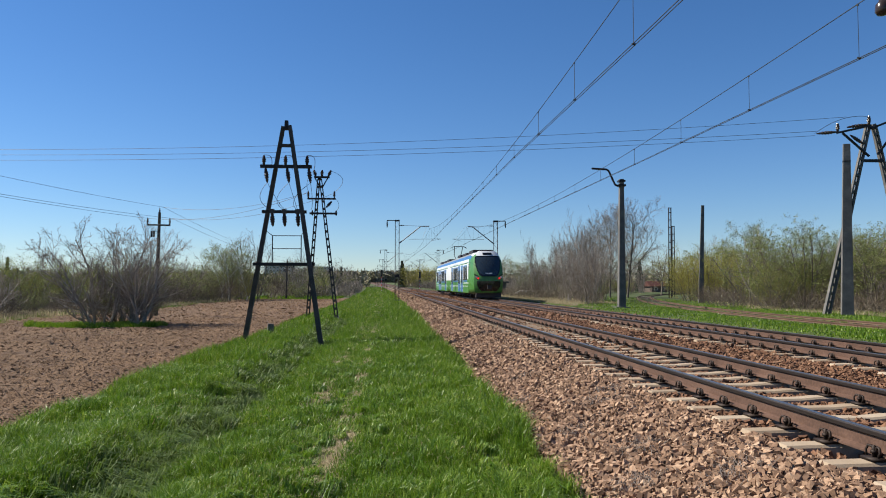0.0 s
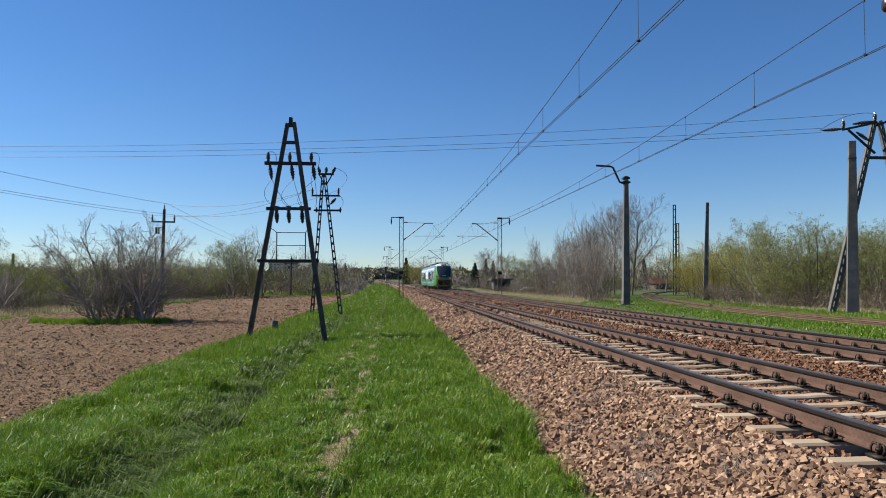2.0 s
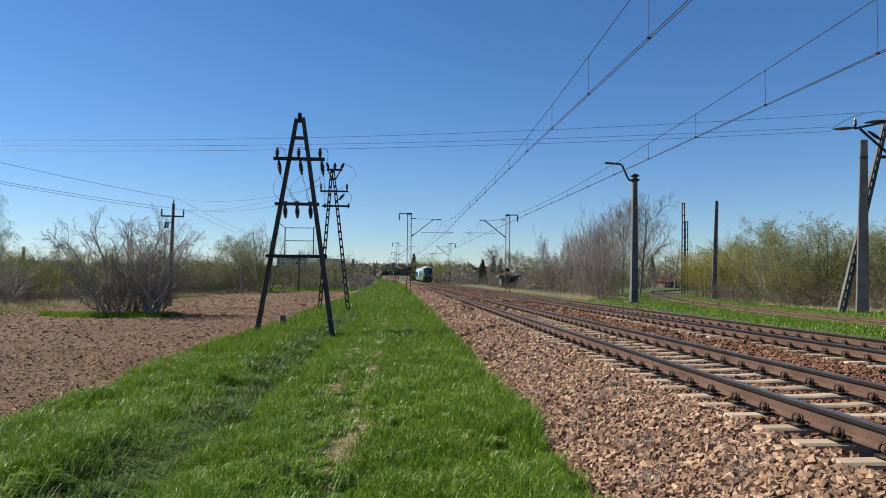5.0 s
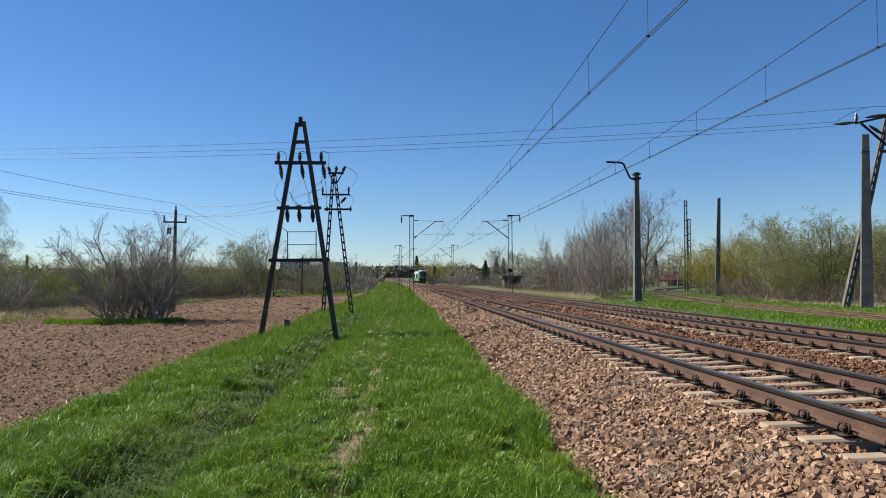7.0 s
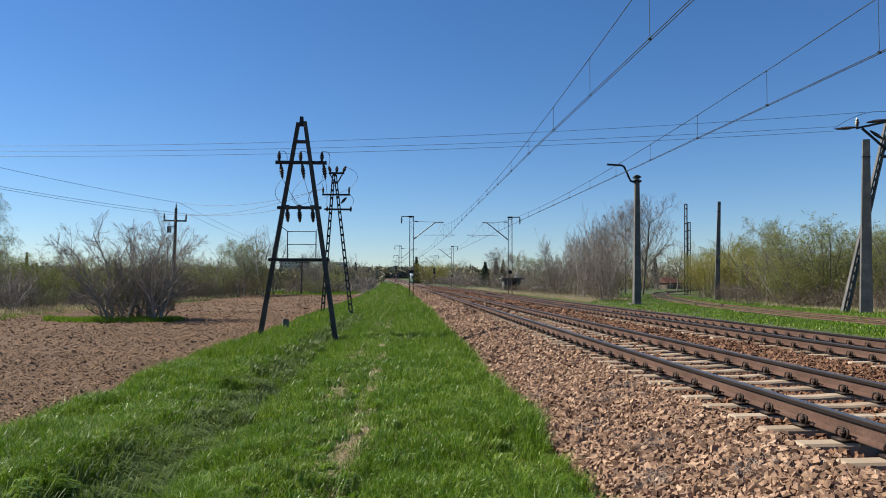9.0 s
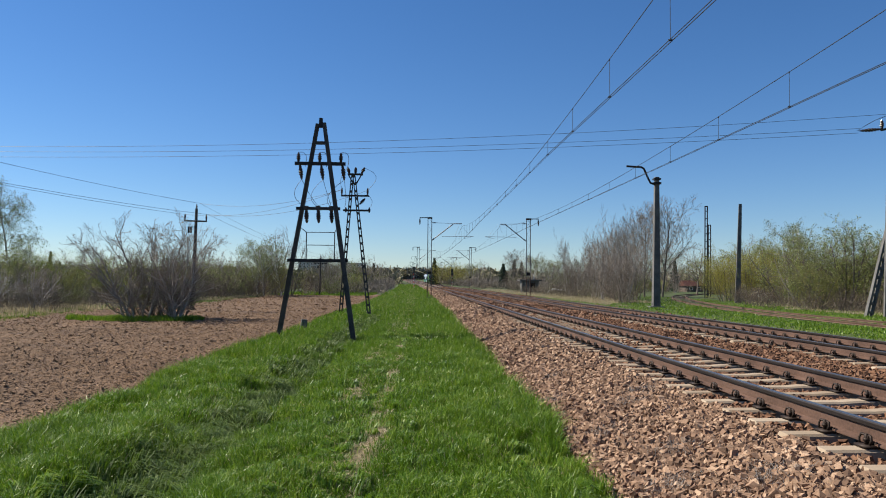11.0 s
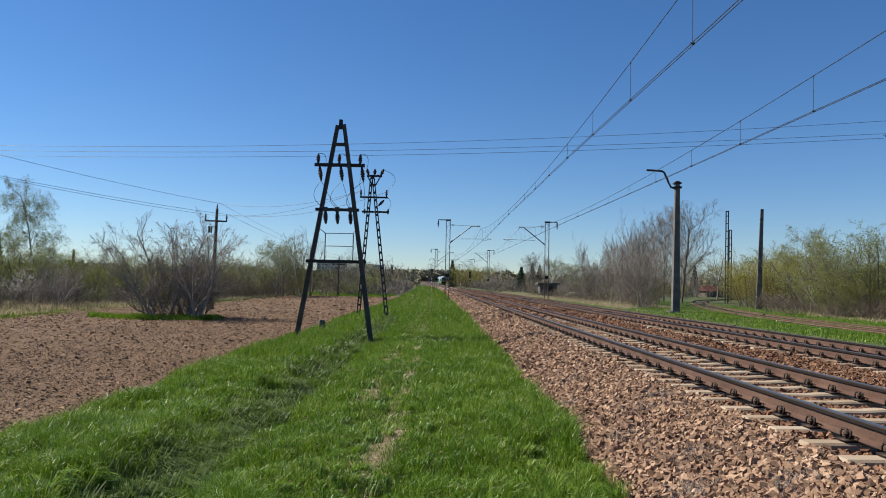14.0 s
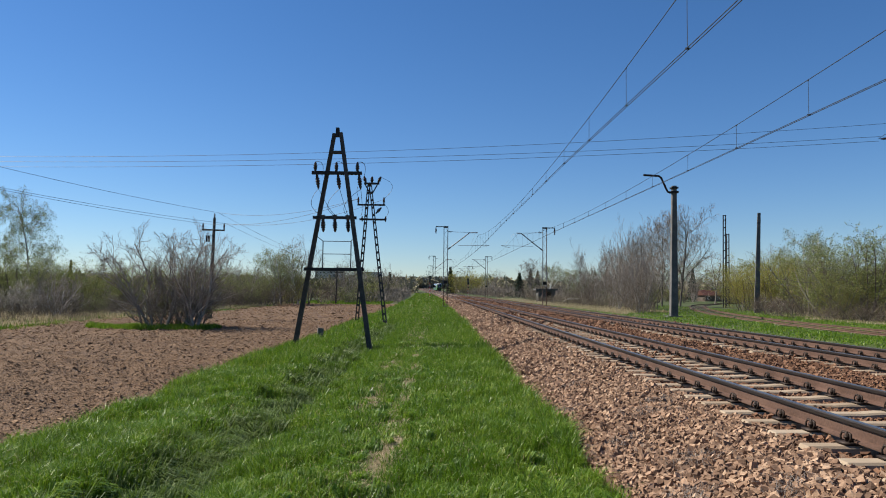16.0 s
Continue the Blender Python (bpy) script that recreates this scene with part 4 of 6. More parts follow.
def plant(name, spec, seed, stems, height, rad, label, cat, bark, twigm, leaf=None, leaf_n=0, leaf_size=0.06, jitter=0.15, spread=0.25, base=0.15, droop=0.0, group=""):
    """A tree or shrub at the origin, put away under the ground's edge until it is copied into place."""
    rng = random.Random(seed)
    t = thing(name, pose(0, 0, 0), label, cat, group)
    wood, tw, tips = MB(), MB(), []
    for i in range(stems):
        a = rng.uniform(0, 6.28)
        p = Vector((math.cos(a) * base * rng.random(), math.sin(a) * base * rng.random(), -0.15))
        s = spread * rng.uniform(0.3, 1.2) if stems > 1 else spread * 0.2
        d = Vector((math.cos(a) * s, math.sin(a) * s, 1)).normalized()
        grow(wood, tw, p, d, height * spec["stem"] * rng.uniform(0.8, 1.1), rad * rng.uniform(0.7, 1.1), 0, rng, spec, tips)
    tagged(part("trunk" if stems < 3 else "multi_stem_trunk", wood, bark, t, "", True), kind="" if stems < 3 else "stuff")
    tagged(part("twig_mass", tw, twigm, t, "fine spring twigs"), kind="stuff")
    if leaf:
        pts = []
        per = max(1, leaf_n // max(1, len(tips)))
        for a, b in tips:
            for _ in range(per):
                q = a.lerp(b, rng.uniform(-0.4, 1.05)) + Vector((rng.gauss(0, jitter), rng.gauss(0, jitter), rng.gauss(0, jitter) - droop * rng.random()))
                pts.append(tuple(q))
        part("crown", leaf_mesh(pts, leaf_size, rng, leaf, 0.5), None, t, "small new leaves")
    return t


TREE = dict(least=0.012, seg=[5, 4, 3, 3, 2], kids=[9, 6, 5, 4], ratio=[0.52, 0.5, 0.5, 0.55], lift=[0.02, 0.06, 0.05, 0.02, 0.0], wob=0.13, woody=2, angle=(28, 62), thin=0.5, stem=0.8)
TREE["from"] = [0.25, 0.2, 0.15, 0.1]
SMALL = dict(TREE, thrifty=True, seg=[4, 3, 3, 2], kids=[8, 6, 5], ratio=[0.5, 0.45, 0.45], lift=[0.02, 0.05, 0.03, 0.0], stem=0.85)
SHRUB = dict(TREE, least=0.006, seg=[5, 4, 3, 2], kids=[10, 7, 5], ratio=[0.55, 0.42, 0.42], lift=[0.02, 0.05, 0.04, 0.02], wob=0.16, stem=0.95, angle=(25, 65))
SHRUB["from"] = [0.22, 0.15, 0.1]
FINE = dict(TREE, thrifty=True, least=0.005, thin=0.42, seg=[4, 3, 2, 2], kids=[7, 5, 5], ratio=[0.46, 0.5, 0.5], lift=[0.05, 0.05, 0.03, 0.02], wob=0.17, woody=1, stem=0.82, angle=(22, 62))
FINE["from"] = [0.08, 0.1, 0.1]
UPRIGHT = dict(FINE, kids=[12, 6, 3], ratio=[0.34, 0.45, 0.5], stem=1.0, angle=(14, 40), lift=[0.05, 0.09, 0.06, 0.03])
OLDSHRUB = dict(SHRUB, least=0.009, thin=0.55, seg=[6, 5, 4, 3], kids=[9, 7, 6], ratio=[0.46, 0.5, 0.45], lift=[0.03, 0.06, 0.05, 0.05], wob=0.2, stem=0.86, angle=(30, 75))
OLDSHRUB["from"] = [0.12, 0.12, 0.1]
ROUND = dict(TREE, thrifty=True, least=0.012, thin=0.46, seg=[6, 5, 4, 3, 2], kids=[19, 9, 6, 4], ratio=[0.56, 0.5, 0.5, 0.5], lift=[0.02, 0.08, 0.06, 0.03, 0.0], wob=0.11, stem=0.84, angle=(30, 60))
ROUND["from"] = [0.16, 0.2, 0.15, 0.1]
DROOP = dict(TREE, thrifty=True, seg=[6, 4, 3, 3], kids=[26, 8, 6], ratio=[0.34, 0.5, 0.6], lift=[0.03, 0.0, -0.16, -0.25], wob=0.1, woody=1, stem=1.0, angle=(35, 70), thin=0.35)
DROOP["from"] = [0.2, 0.2, 0.2]

PROTOS = {
    "shrub_a": plant("bare_shrub", OLDSHRUB, 11, 5, 5.4, 0.075, "large leafless grey shrub at the ploughed field's edge", "shrub", M_PALEBARK, M_GREYTWIG, spread=0.34, base=0.7),
    "shrub_b": plant("bare_shrub", OLDSHRUB, 12, 4, 5.2, 0.075, "leafless silvery shrub with spreading branches", "shrub", M_PALEBARK, M_GREYTWIG, spread=0.34, base=0.6),
    "tree_a": plant("bare_tree", ROUND, 21, 1, 11.6, 0.2, "tall leafless tree with a rounded fine crown", "tree", M_BARK, M_GREYTWIG, spread=0.3),
    "tree_b": plant("bare_tree", SMALL, 22, 2, 9, 0.12, "leafless tree with upright grey branches", "tree", M_BARK, M_GREYTWIG, spread=0.25),
    "tree_c": plant("budding_tree", SMALL, 23, 2, 9, 0.12, "slender tree with sparse pale green buds", "tree", M_BIRCH, M_GREYTWIG, M_PLEAF, 5000, 0.11, 0.2, spread=0.25),
    "sapling": plant("bare_sapling", UPRIGHT, 31, 8, 6.5, 0.04, "clump of leafless grey saplings beside the line", "sapling", M_PALEBARK, M_GREYTWIG, spread=0.22, base=0.9),
    "bush_a": plant("bare_bush", FINE, 41, 12, 3.6, 0.035, "dense leafless brown bush", "bush", M_BARK, M_TWIG, spread=0.7, base=0.9),
    "bush_b": plant("budding_bush", FINE, 42, 11, 3.6, 0.035, "brown bush with fresh green buds", "bush", M_BARK, M_TWIG, M_GLEAF, 5200, 0.07, 0.12, spread=0.75, base=0.9),
    "dome": plant("leafing_bush", FINE, 43, 14, 3.8, 0.035, "rounded bush covered with olive-green new leaves", "bush", M_BARK, M_WTWIG, M_GLEAF, 11000, 0.06, 0.13, spread=0.8, base=1.0),
    "blossom": plant("flowering_shrub", FINE, 44, 8, 3.0, 0.03, "blackthorn shrub dotted with white blossom", "shrub", M_BARK, M_TWIG, M_BLOSSOM, 3800, 0.05, 0.1, spread=0.7, base=0.7),
    "willow": plant("willow_bush", dict(FINE, kids=[9, 6, 4], angle=(16, 50), lift=[0.06, 0.09, 0.07, 0.03]), 51, 18, 7.0, 0.05, "yellow-green budding willow thicket", "willow", M_BARK, M_WTWIG, M_YLEAF, 16000, 0.06, 0.16, spread=0.75, base=1.6),
    "greenbush": plant("leafing_bush", dict(SHRUB, thrifty=True, kids=[9, 6, 5]), 61, 8, 6.0, 0.06, "tall bush with upright shoots and small green leaves", "bush", M_BARK, M_TWIG, M_GLEAF, 9000, 0.085, 0.06, spread=0.4, base=0.9),
    "birch": plant("birch_tree", DROOP, 71, 1, 10, 0.13, "birch with drooping twigs and pale new leaves", "birch", M_BIRCH, M_GREYTWIG, M_PLEAF, 20000, 0.095, 0.1, droop=0.5),
}


def spruce():
    t = thing("spruce_tree", pose(0, 0, 0), "dark green spruce among bare trees", "conifer")
    part("trunk", MB().tube([(0, 0, -0.2), (0, 0, 8)], [0.14, 0.03], 6), M_BARK, t)
    rng = random.Random(5)
    pts = []
    for _ in range(5000):
        h = rng.random() ** 0.8
        r = (1 - h) ** 0.85 * 2.4 * (0.5 + 0.5 * abs(math.sin(h * 26 + 0.4))) * math.sqrt(rng.random()) * (0.75 + 0.25 * math.sin(h * 61)) + 0.04
        a = rng.uniform(0, 6.28)
        pts.append((math.cos(a) * r, math.sin(a) * r, 0.5 + h * 7.7 - r * 0.35))
    part("crown", leaf_mesh(pts, 0.26, rng, M_NEEDLE, 0.7), None, t)
    return t


PROTOS["spruce"] = spruce()
USED = set()


def put(kind, x, y, s=1.0, wide=1.0, turn=None):
    """Sets a plant on the ground; the first of a kind is the one that was built."""
    m = pose(x, y, gz(x, y) - 0.05, random.uniform(-2, 2), random.uniform(-2, 2), random.uniform(0, 360) if turn is None else turn) @ Matrix.Diagonal((s * wide, s * wide, s, 1))
    if kind in USED:
        return copy_thing(PROTOS[kind], m @ Matrix.Diagonal([1 / k for k in PROTOS[kind].scale] + [1]))
    USED.add(kind)
    PROTOS[kind].matrix_basis = m
    return PROTOS[kind]


random.seed(4)
# shrub island in the field
put("shrub_a", -14.5, 37.2, 1.0, 1.0, 20)
put("shrub_b", -12.3, 37.0, 1.0, 0.95, 110)
put("shrub_a", -13.4, 38.6, 1.04, 0.85, 200)
put("shrub_b", -12.8, 37.9, 0.9, 0.8, 300)
put("shrub_b", -14.0, 36.8, 0.62, 1.2, 60)
put("bush_b", -13.9, 39.4, 1.05, 0.9)
put("bush_a", -13.0, 38.8, 0.8)
put("bush_a", -14.4, 38.4, 0.7)
# hedge behind the field
for i in range(36):
    y = 36 + i * 2.7 + random.uniform(-1, 1)
    x = -22.5 - random.random() * 5 - (1.5 if y < 50 else 0)
    put(("bush_a", "bush_b", "bush_a", "bush_b", "sapling")[i % 5], x, y, random.uniform(0.7, 1.15) * (0.5 if y < 64 else 1.0), 1.25)
for i in range(26):
    y = 44 + i * 5 + random.uniform(-2, 2)
    put(("bush_b", "bush_a", "tree_b" if y > 95 else "bush_a", "bush_b", "tree_c" if y > 95 else "bush_b")[i % 5], -30 - random.random() * 14, y, random.uniform(0.65, 0.95) if i % 5 in (2, 4) else random.uniform(1.15, 1.5), 1.1)
put("shrub_b", -23.5, 45, 0.55, 1.4)
put("shrub_b", -25.5, 49, 0.6, 1.4)
put("birch", -39.2, 70, 0.92, 1.0)
for x, y, h, w in ((-36.0, 62, 1.15, 1.1), (-29.0, 60, 1.2, 1.1), (-32.5, 66, 1.1, 1.2), (-33.5, 60, 0.9, 1.2), (-26.8, 66, 1.1, 1.2), (-27.4, 95, 1.35, 1.05), (-30.5, 97, 1.2, 1.2), (-24.4, 108, 1.0, 1.3), (-13.5, 128, 1.0, 1.4)):
    put("dome", x, y, h, w)
put("bush_a", -25.8, 104, 1.25, 1.5)
put("bush_a", -28.4, 102, 1.1, 1.5)
put("bush_a", -23.4, 106, 1.15, 1.5)
for x, y, h in ((-30.6, 52, 0.95), (-32.6, 54, 0.8), (-27.5, 49, 0.6)):
    put("blossom", x, y, h, 1.3)
for x, y, h in ((-20.6, 103, 1.15), (-19.4, 101, 1.2), (-18.2, 102, 1.1), (-21.6, 105, 1.0)):
    put("tree_b", x, y, h, 0.8)
put("birch", -44.5, 76, 0.6, 0.8)
put("spruce", -40.6, 80, 0.62, 0.55)
put("spruce", -61, 100, 0.9, 0.8)
for x, y, s in ((-20.6, 96, 0.92), (-18.9, 99, 0.86), (-22.5, 100, 0.8)):
    put("tree_c", x, y, s, 1.1)
put("greenbush", -20.5, 94, 0.75, 1.2)
put("willow", -19.5, 97, 0.62, 0.8)
put("bush_b", -24, 84, 1.15, 1.5)
put("bush_b", -26, 88, 1.2, 1.5)
put("bush_a", -21.6, 90, 1.0, 1.5)
for i in range(22):
    y = 108 + i * 5.2
    x = -15.5 + i * 0.22 + random.uniform(-2.5, 2.5) + float(bend(y))
    put(("bush_a", "bush_b", "sapling", "bush_a", "tree_b")[i % 5], x, y, random.uniform(0.75, 1.1) * (0.75 if i % 5 == 4 else 1), 1.3)
for i in range(12):
    y = 140 + i * 11
    put(("tree_b", "tree_c")[i % 2], -11 - random.random() * 16 + float(bend(y)), y, random.uniform(0.65, 1.0))
put("tree_b", -10.5, 150, 0.95)
put("tree_b", -8.0, 162, 0.7)
# right of the line
for i in range(22):
    y = 54 + i * 4.2 + random.uniform(-1.5, 1.5)
    x = max(15.6, 0.19 * y) + random.random() * (0.285 * y - max(15.6, 0.19 * y))
    put(("sapling", "bush_a", "sapling", "tree_b", "bush_b")[i % 5], x, y, random.uniform(0.7, 0.95) * (0.7 if i % 5 == 3 else 1), 1.1)
put("sapling", 17.0, 60, 0.9, 1.2)
put("sapling", 19.5, 74, 1.05, 1.2)
put("sapling", 21.0, 79, 1.1, 1.2)
put("sapling", 23.0, 84, 1.1, 1.2)
put("tree_b", 22.5, 88, 0.85)
put("sapling", 20.8, 95, 1.1, 1.3)
put("sapling", 24.5, 100, 1.1, 1.3)
put("sapling", 18.4, 66, 1.1, 1.2)
put("sapling", 20.4, 70, 1.1, 1.2)
put("tree_a", 29.0, 87, 1.02, 0.9)
put("tree_a", 26.6, 86, 0.95, 0.8, 40)
put("tree_b", 27.5, 92, 0.95)
put("birch", 45.0, 92, 0.62)
put("tree_b", 48.0, 104, 1.1)
put("tree_b", 42.0, 110, 1.0)
put("spruce", 49.0, 140, 0.75)
for x, y, s in ((28.3, 66.5, 0.66), (29.6, 65, 0.74), (32.0, 66, 0.8), (34.6, 69, 0.76), (37.5, 70, 0.68), (31.0, 71, 0.78)):
    put("willow", x, y, s, 0.95)
put("tree_c", 35.4, 70, 0.95, 0.9)
put("tree_c", 41.0, 68, 0.8, 1.1)
for x, y, s in ((30.5, 46, 0.84), (33.0, 48, 0.88), (27.6, 39.6, 0.8), (29.5, 41, 0.86), (32.0, 43, 0.9), (35, 44, 0.95), (36, 50, 0.85), (31, 37, 0.95)):
    put("greenbush", x, y, s * 0.86, 1.15)
for x, y, s in ((36, 56, 1.1), (40, 58, 1.2), (30.2, 43.5, 0.75), (32.5, 46.5, 0.8), (31.2, 50.5, 0.9), (28.8, 41.5, 0.6)):
    put("dome", x, y, s, 1.2)
for x, y, s in ((27.5, 45.5, 0.55), (29.5, 50, 0.65), (26.3, 39, 0.5), (25.8, 36.4, 0.5), (31, 54, 0.7), (28.5, 43, 0.6), (25.2, 33.4, 0.45), (26.8, 34, 0.7), (28.3, 37.0, 0.8), (30.2, 56.5, 0.5), (32.6, 60.5, 0.5), (27.2, 41.5, 0.5)):
    put("bush_a", x, y, s, 1.3)
for x, y, s in ((28.6, 33, 1.1), (31, 34, 1.2), (34, 38, 1.3), (38, 42, 1.3)):
    put("shrub_a", x, y, s)
for kind, x, y, s in (("dome", 24.8, 45, 0.85), ("greenbush", 26.2, 48, 0.78), ("bush_a", 25.4, 51, 0.55), ("greenbush", 27.6, 53, 0.8), ("dome", 29.0, 56, 0.95),
                       ("greenbush", 26.0, 44, 0.8), ("dome", 27.6, 46, 1.05), ("bush_a", 22.4, 46, 0.4), ("bush_a", 23.3, 43.5, 0.42),
                       ("bush_a", 24.4, 41, 0.45), ("bush_a", 23.6, 50, 0.45), ("bush_a", 25.0, 55, 0.5), ("bush_a", 26.4, 59, 0.5), ("bush_b", 27.8, 62.5, 0.5), ("blossom", 29.0, 62.5, 0.5)):
    put(kind, x, y, s, 1.15)
# beyond the bend of the siding
for i in range(26):
    y = 118 + random.random() * 34
    x = y * (0.285 + 0.175 * (i + random.random()) / 26)
    if abs(x / y - 0.372) > 0.018 or y > 164:
        put(("bush_a", "tree_b", "bush_b", "sapling", "bush_a", "dome")[i % 6], x, y, random.uniform(0.6, 0.95), 1.3)
for i in range(12):
    y = 172 + random.random() * 20
    put(("bush_a", "tree_b", "bush_b", "tree_c")[i % 4], y * (0.33 + 0.1 * i / 12), y, random.uniform(0.9, 1.3), 1.3)
# across the end of the view
for i in range(40):
    y = 165 + random.random() * 130
    x = 14 + (y - 165) * -0.02 + i * 1.55 + random.uniform(-2, 2)
    put(("bush_a", "bush_b", "tree_b", "bush_a", "sapling", "tree_c")[i % 6], x, y, random.uniform(0.8, 1.25), 1.3)
for x, y, s in ((8.5, 262, 1.35), (12.5, 268, 1.2), (16, 275, 1.1)):
    put("willow", x, y, s, 1.0)
put("spruce", 4.5, 268, 1.3, 1.15)
put("spruce", 20.0, 180, 0.75, 1.5)
put("spruce", 38, 300, 1.3)
put("spruce", 41, 300, 1.2)
put("tree_a", 27, 215, 0.95)
put("tree_a", 33, 225, 0.9)
put("tree_b", 36, 215, 1.0)
for i in range(14):
    y = 300 + random.random() * 120
    put(("tree_b", "bush_b", "bush_a")[i % 3], -12 - i * 2.6 + float(bend(y)), y, random.uniform(0.9, 1.5), 1.3)
put("spruce", -22, 330, 1.2)
put("spruce", -27, 340, 1.1)


def far_woods():
    """A low belt of woods right round the horizon."""
    r = np.random.RandomState(3)
    n = 90000
    ang = np.concatenate([r.uniform(-0.85, 0.85, n * 4 // 5), r.uniform(-0.12, 0.1, n - n * 4 // 5)])
    dist = np.concatenate([r.uniform(330, 420, n * 4 // 5), r.uniform(610, 650, n - n * 4 // 5)])
    x, y = np.sin(ang) * dist, np.cos(ang) * dist
    keep = (np.abs(x - bend(y) - 6) > 10) | (dist > 600)
    x, y, dist = x[keep], y[keep], dist[keep]
    top = (4.0 + 4.5 * vnoise(x / 16, y / 16, 2) * vnoise(x / 5, y / 5, 12) + 1.5 * vnoise(x / 2.5, y / 2.5, 22)) * np.where(dist > 600, 1.2, 1.0)
    z = ground_z(x, y) + top * r.power(1.2, len(x))
    s = (r.uniform(0.9, 2.0, len(x)) * np.where(dist > 600, 2.0, 1.0))[:, None]
    P = np.stack([x, y, z], 1)
    a, b = r.normal(size=P.shape), r.normal(size=P.shape)
    V = np.stack([P, P + a * s * 0.6, P + b * s * 0.6], 1).reshape(-1, 3)
    ob = new("far_woods", from_arrays("far_woods", V, np.arange(len(V)).reshape(-1, 3), M_HAZYWOODS))
    tagged(ob, "low belt of grey-green spring woods on the horizon, paled for haze", "woods", kind="stuff")


far_woods()


def thicket(x0, x1, y0, y1, n, tall, mat, label, seed, long=0.9, thick=0.02, along=True, edge=None):
    """A tangle of thin upright shoots that fills a strip between the bushes."""
    r = np.random.RandomState(seed)
    y = r.uniform(y0, y1, n)
    x = r.uniform(x0, x1, n) + (bend(y) if along else 0)
    if edge:
        k = (x < edge[0] * y) if edge[0] > 0 else (x > -edge[0] * y)
        x, y = x[k], y[k]
        n = len(x)
    top = tall * (0.35 + 0.9 * vnoise(x / 2.2, y / 2.6, seed) * (0.5 + vnoise(x / 0.8, y / 0.9, seed + 1)))
    z = ground_z(x, y) + top * r.uniform(0.0, 1.0, n) ** 0.8 - 0.1
    d = np.stack([r.normal(0, 0.45, n), r.normal(0, 0.45, n), r.uniform(0.5, 1.2, n)], 1)
    d *= (long * r.uniform(0.4, 1.1, n) / np.linalg.norm(d, axis=1))[:, None]
    s = np.cross(d, r.normal(size=(n, 3)))
    s *= (thick / np.linalg.norm(s, axis=1))[:, None]
    P = np.stack([x, y, z], 1)
    V = np.stack([P - s, P + s, P + d], 1).reshape(-1, 3)
    ob = new("thicket", from_arrays("thicket", V, np.arange(3 * n).reshape(-1, 3), mat))
    tagged(ob, label, "thicket", kind="stuff")


M_OLIVE = surf("olive_shoots", [(0.087, 0.078, 0.031), (0.138, 0.128, 0.046), (0.194, 0.187, 0.069)], 0.9, 0, 0.4, 5, 0, vary="island", coords="World")
M_FAWN = surf("fawn_stalks", [(0.086, 0.063, 0.043), (0.139, 0.11, 0.076), (0.199, 0.166, 0.119)], 0.9, 0, 0.4, 5, 0, vary="island", coords="World")
thicket(-33, -23.5, 38, 130, 22000, 1.5, M_TWIG, "tangle of brown shoots behind the field", 601, 0.6, 0.008)
thicket(-42, -29, 42, 150, 24000, 3.0, M_OLIVE, "olive-green budding scrub behind the field", 602, 0.45, 0.02)
thicket(-26, -20.8, 34, 100, 14000, 1.1, M_FAWN, "low fawn stalks along the field edge", 603, 0.4, 0.009)
thicket(-19, -6, 120, 260, 22000, 2.6, M_GREYTWIG, "grey-brown scrub beyond the field", 604, 1.0, 0.035)
thicket(-28, -9, 125, 300, 18000, 4.5, M_OLIVE, "budding scrub beyond the field", 605, 1.0, 0.06)
thicket(18.5, 32, 70, 140, 15000, 2.2, M_GREYTWIG, "grey leafless scrub beside the line", 606, 0.7, 0.009, True, (0.285,))
thicket(14.5, 19, 50, 120, 12000, 1.0, M_FAWN, "fawn stalks beside the second track", 607, 0.45, 0.011, True, (0.3,))
thicket(24.6, 36, 36, 62, 16000, 1.3, M_TWIG, "brown undergrowth below the bushes", 608, 0.5, 0.006, False, (-0.53,))
thicket(23.6, 27, 30, 56, 8000, 0.8, M_FAWN, "withered stalks at the foot of the bushes", 609, 0.35, 0.008, False, (-0.5,))
thicket(13, 60, 160, 300, 18000, 2.6, M_GREYTWIG, "grey-brown scrub across the end of the view", 610, 1.2, 0.04)
thicket(13, 60, 150, 290, 12000, 1.6, M_FAWN, "pale withered scrub across the end of the view", 612, 1.0, 0.05)
thicket(40, 70, 100, 170, 14000, 4.0, M_GREYTWIG, "grey scrub beyond the siding", 611, 1.2, 0.03, False, (-0.425,))


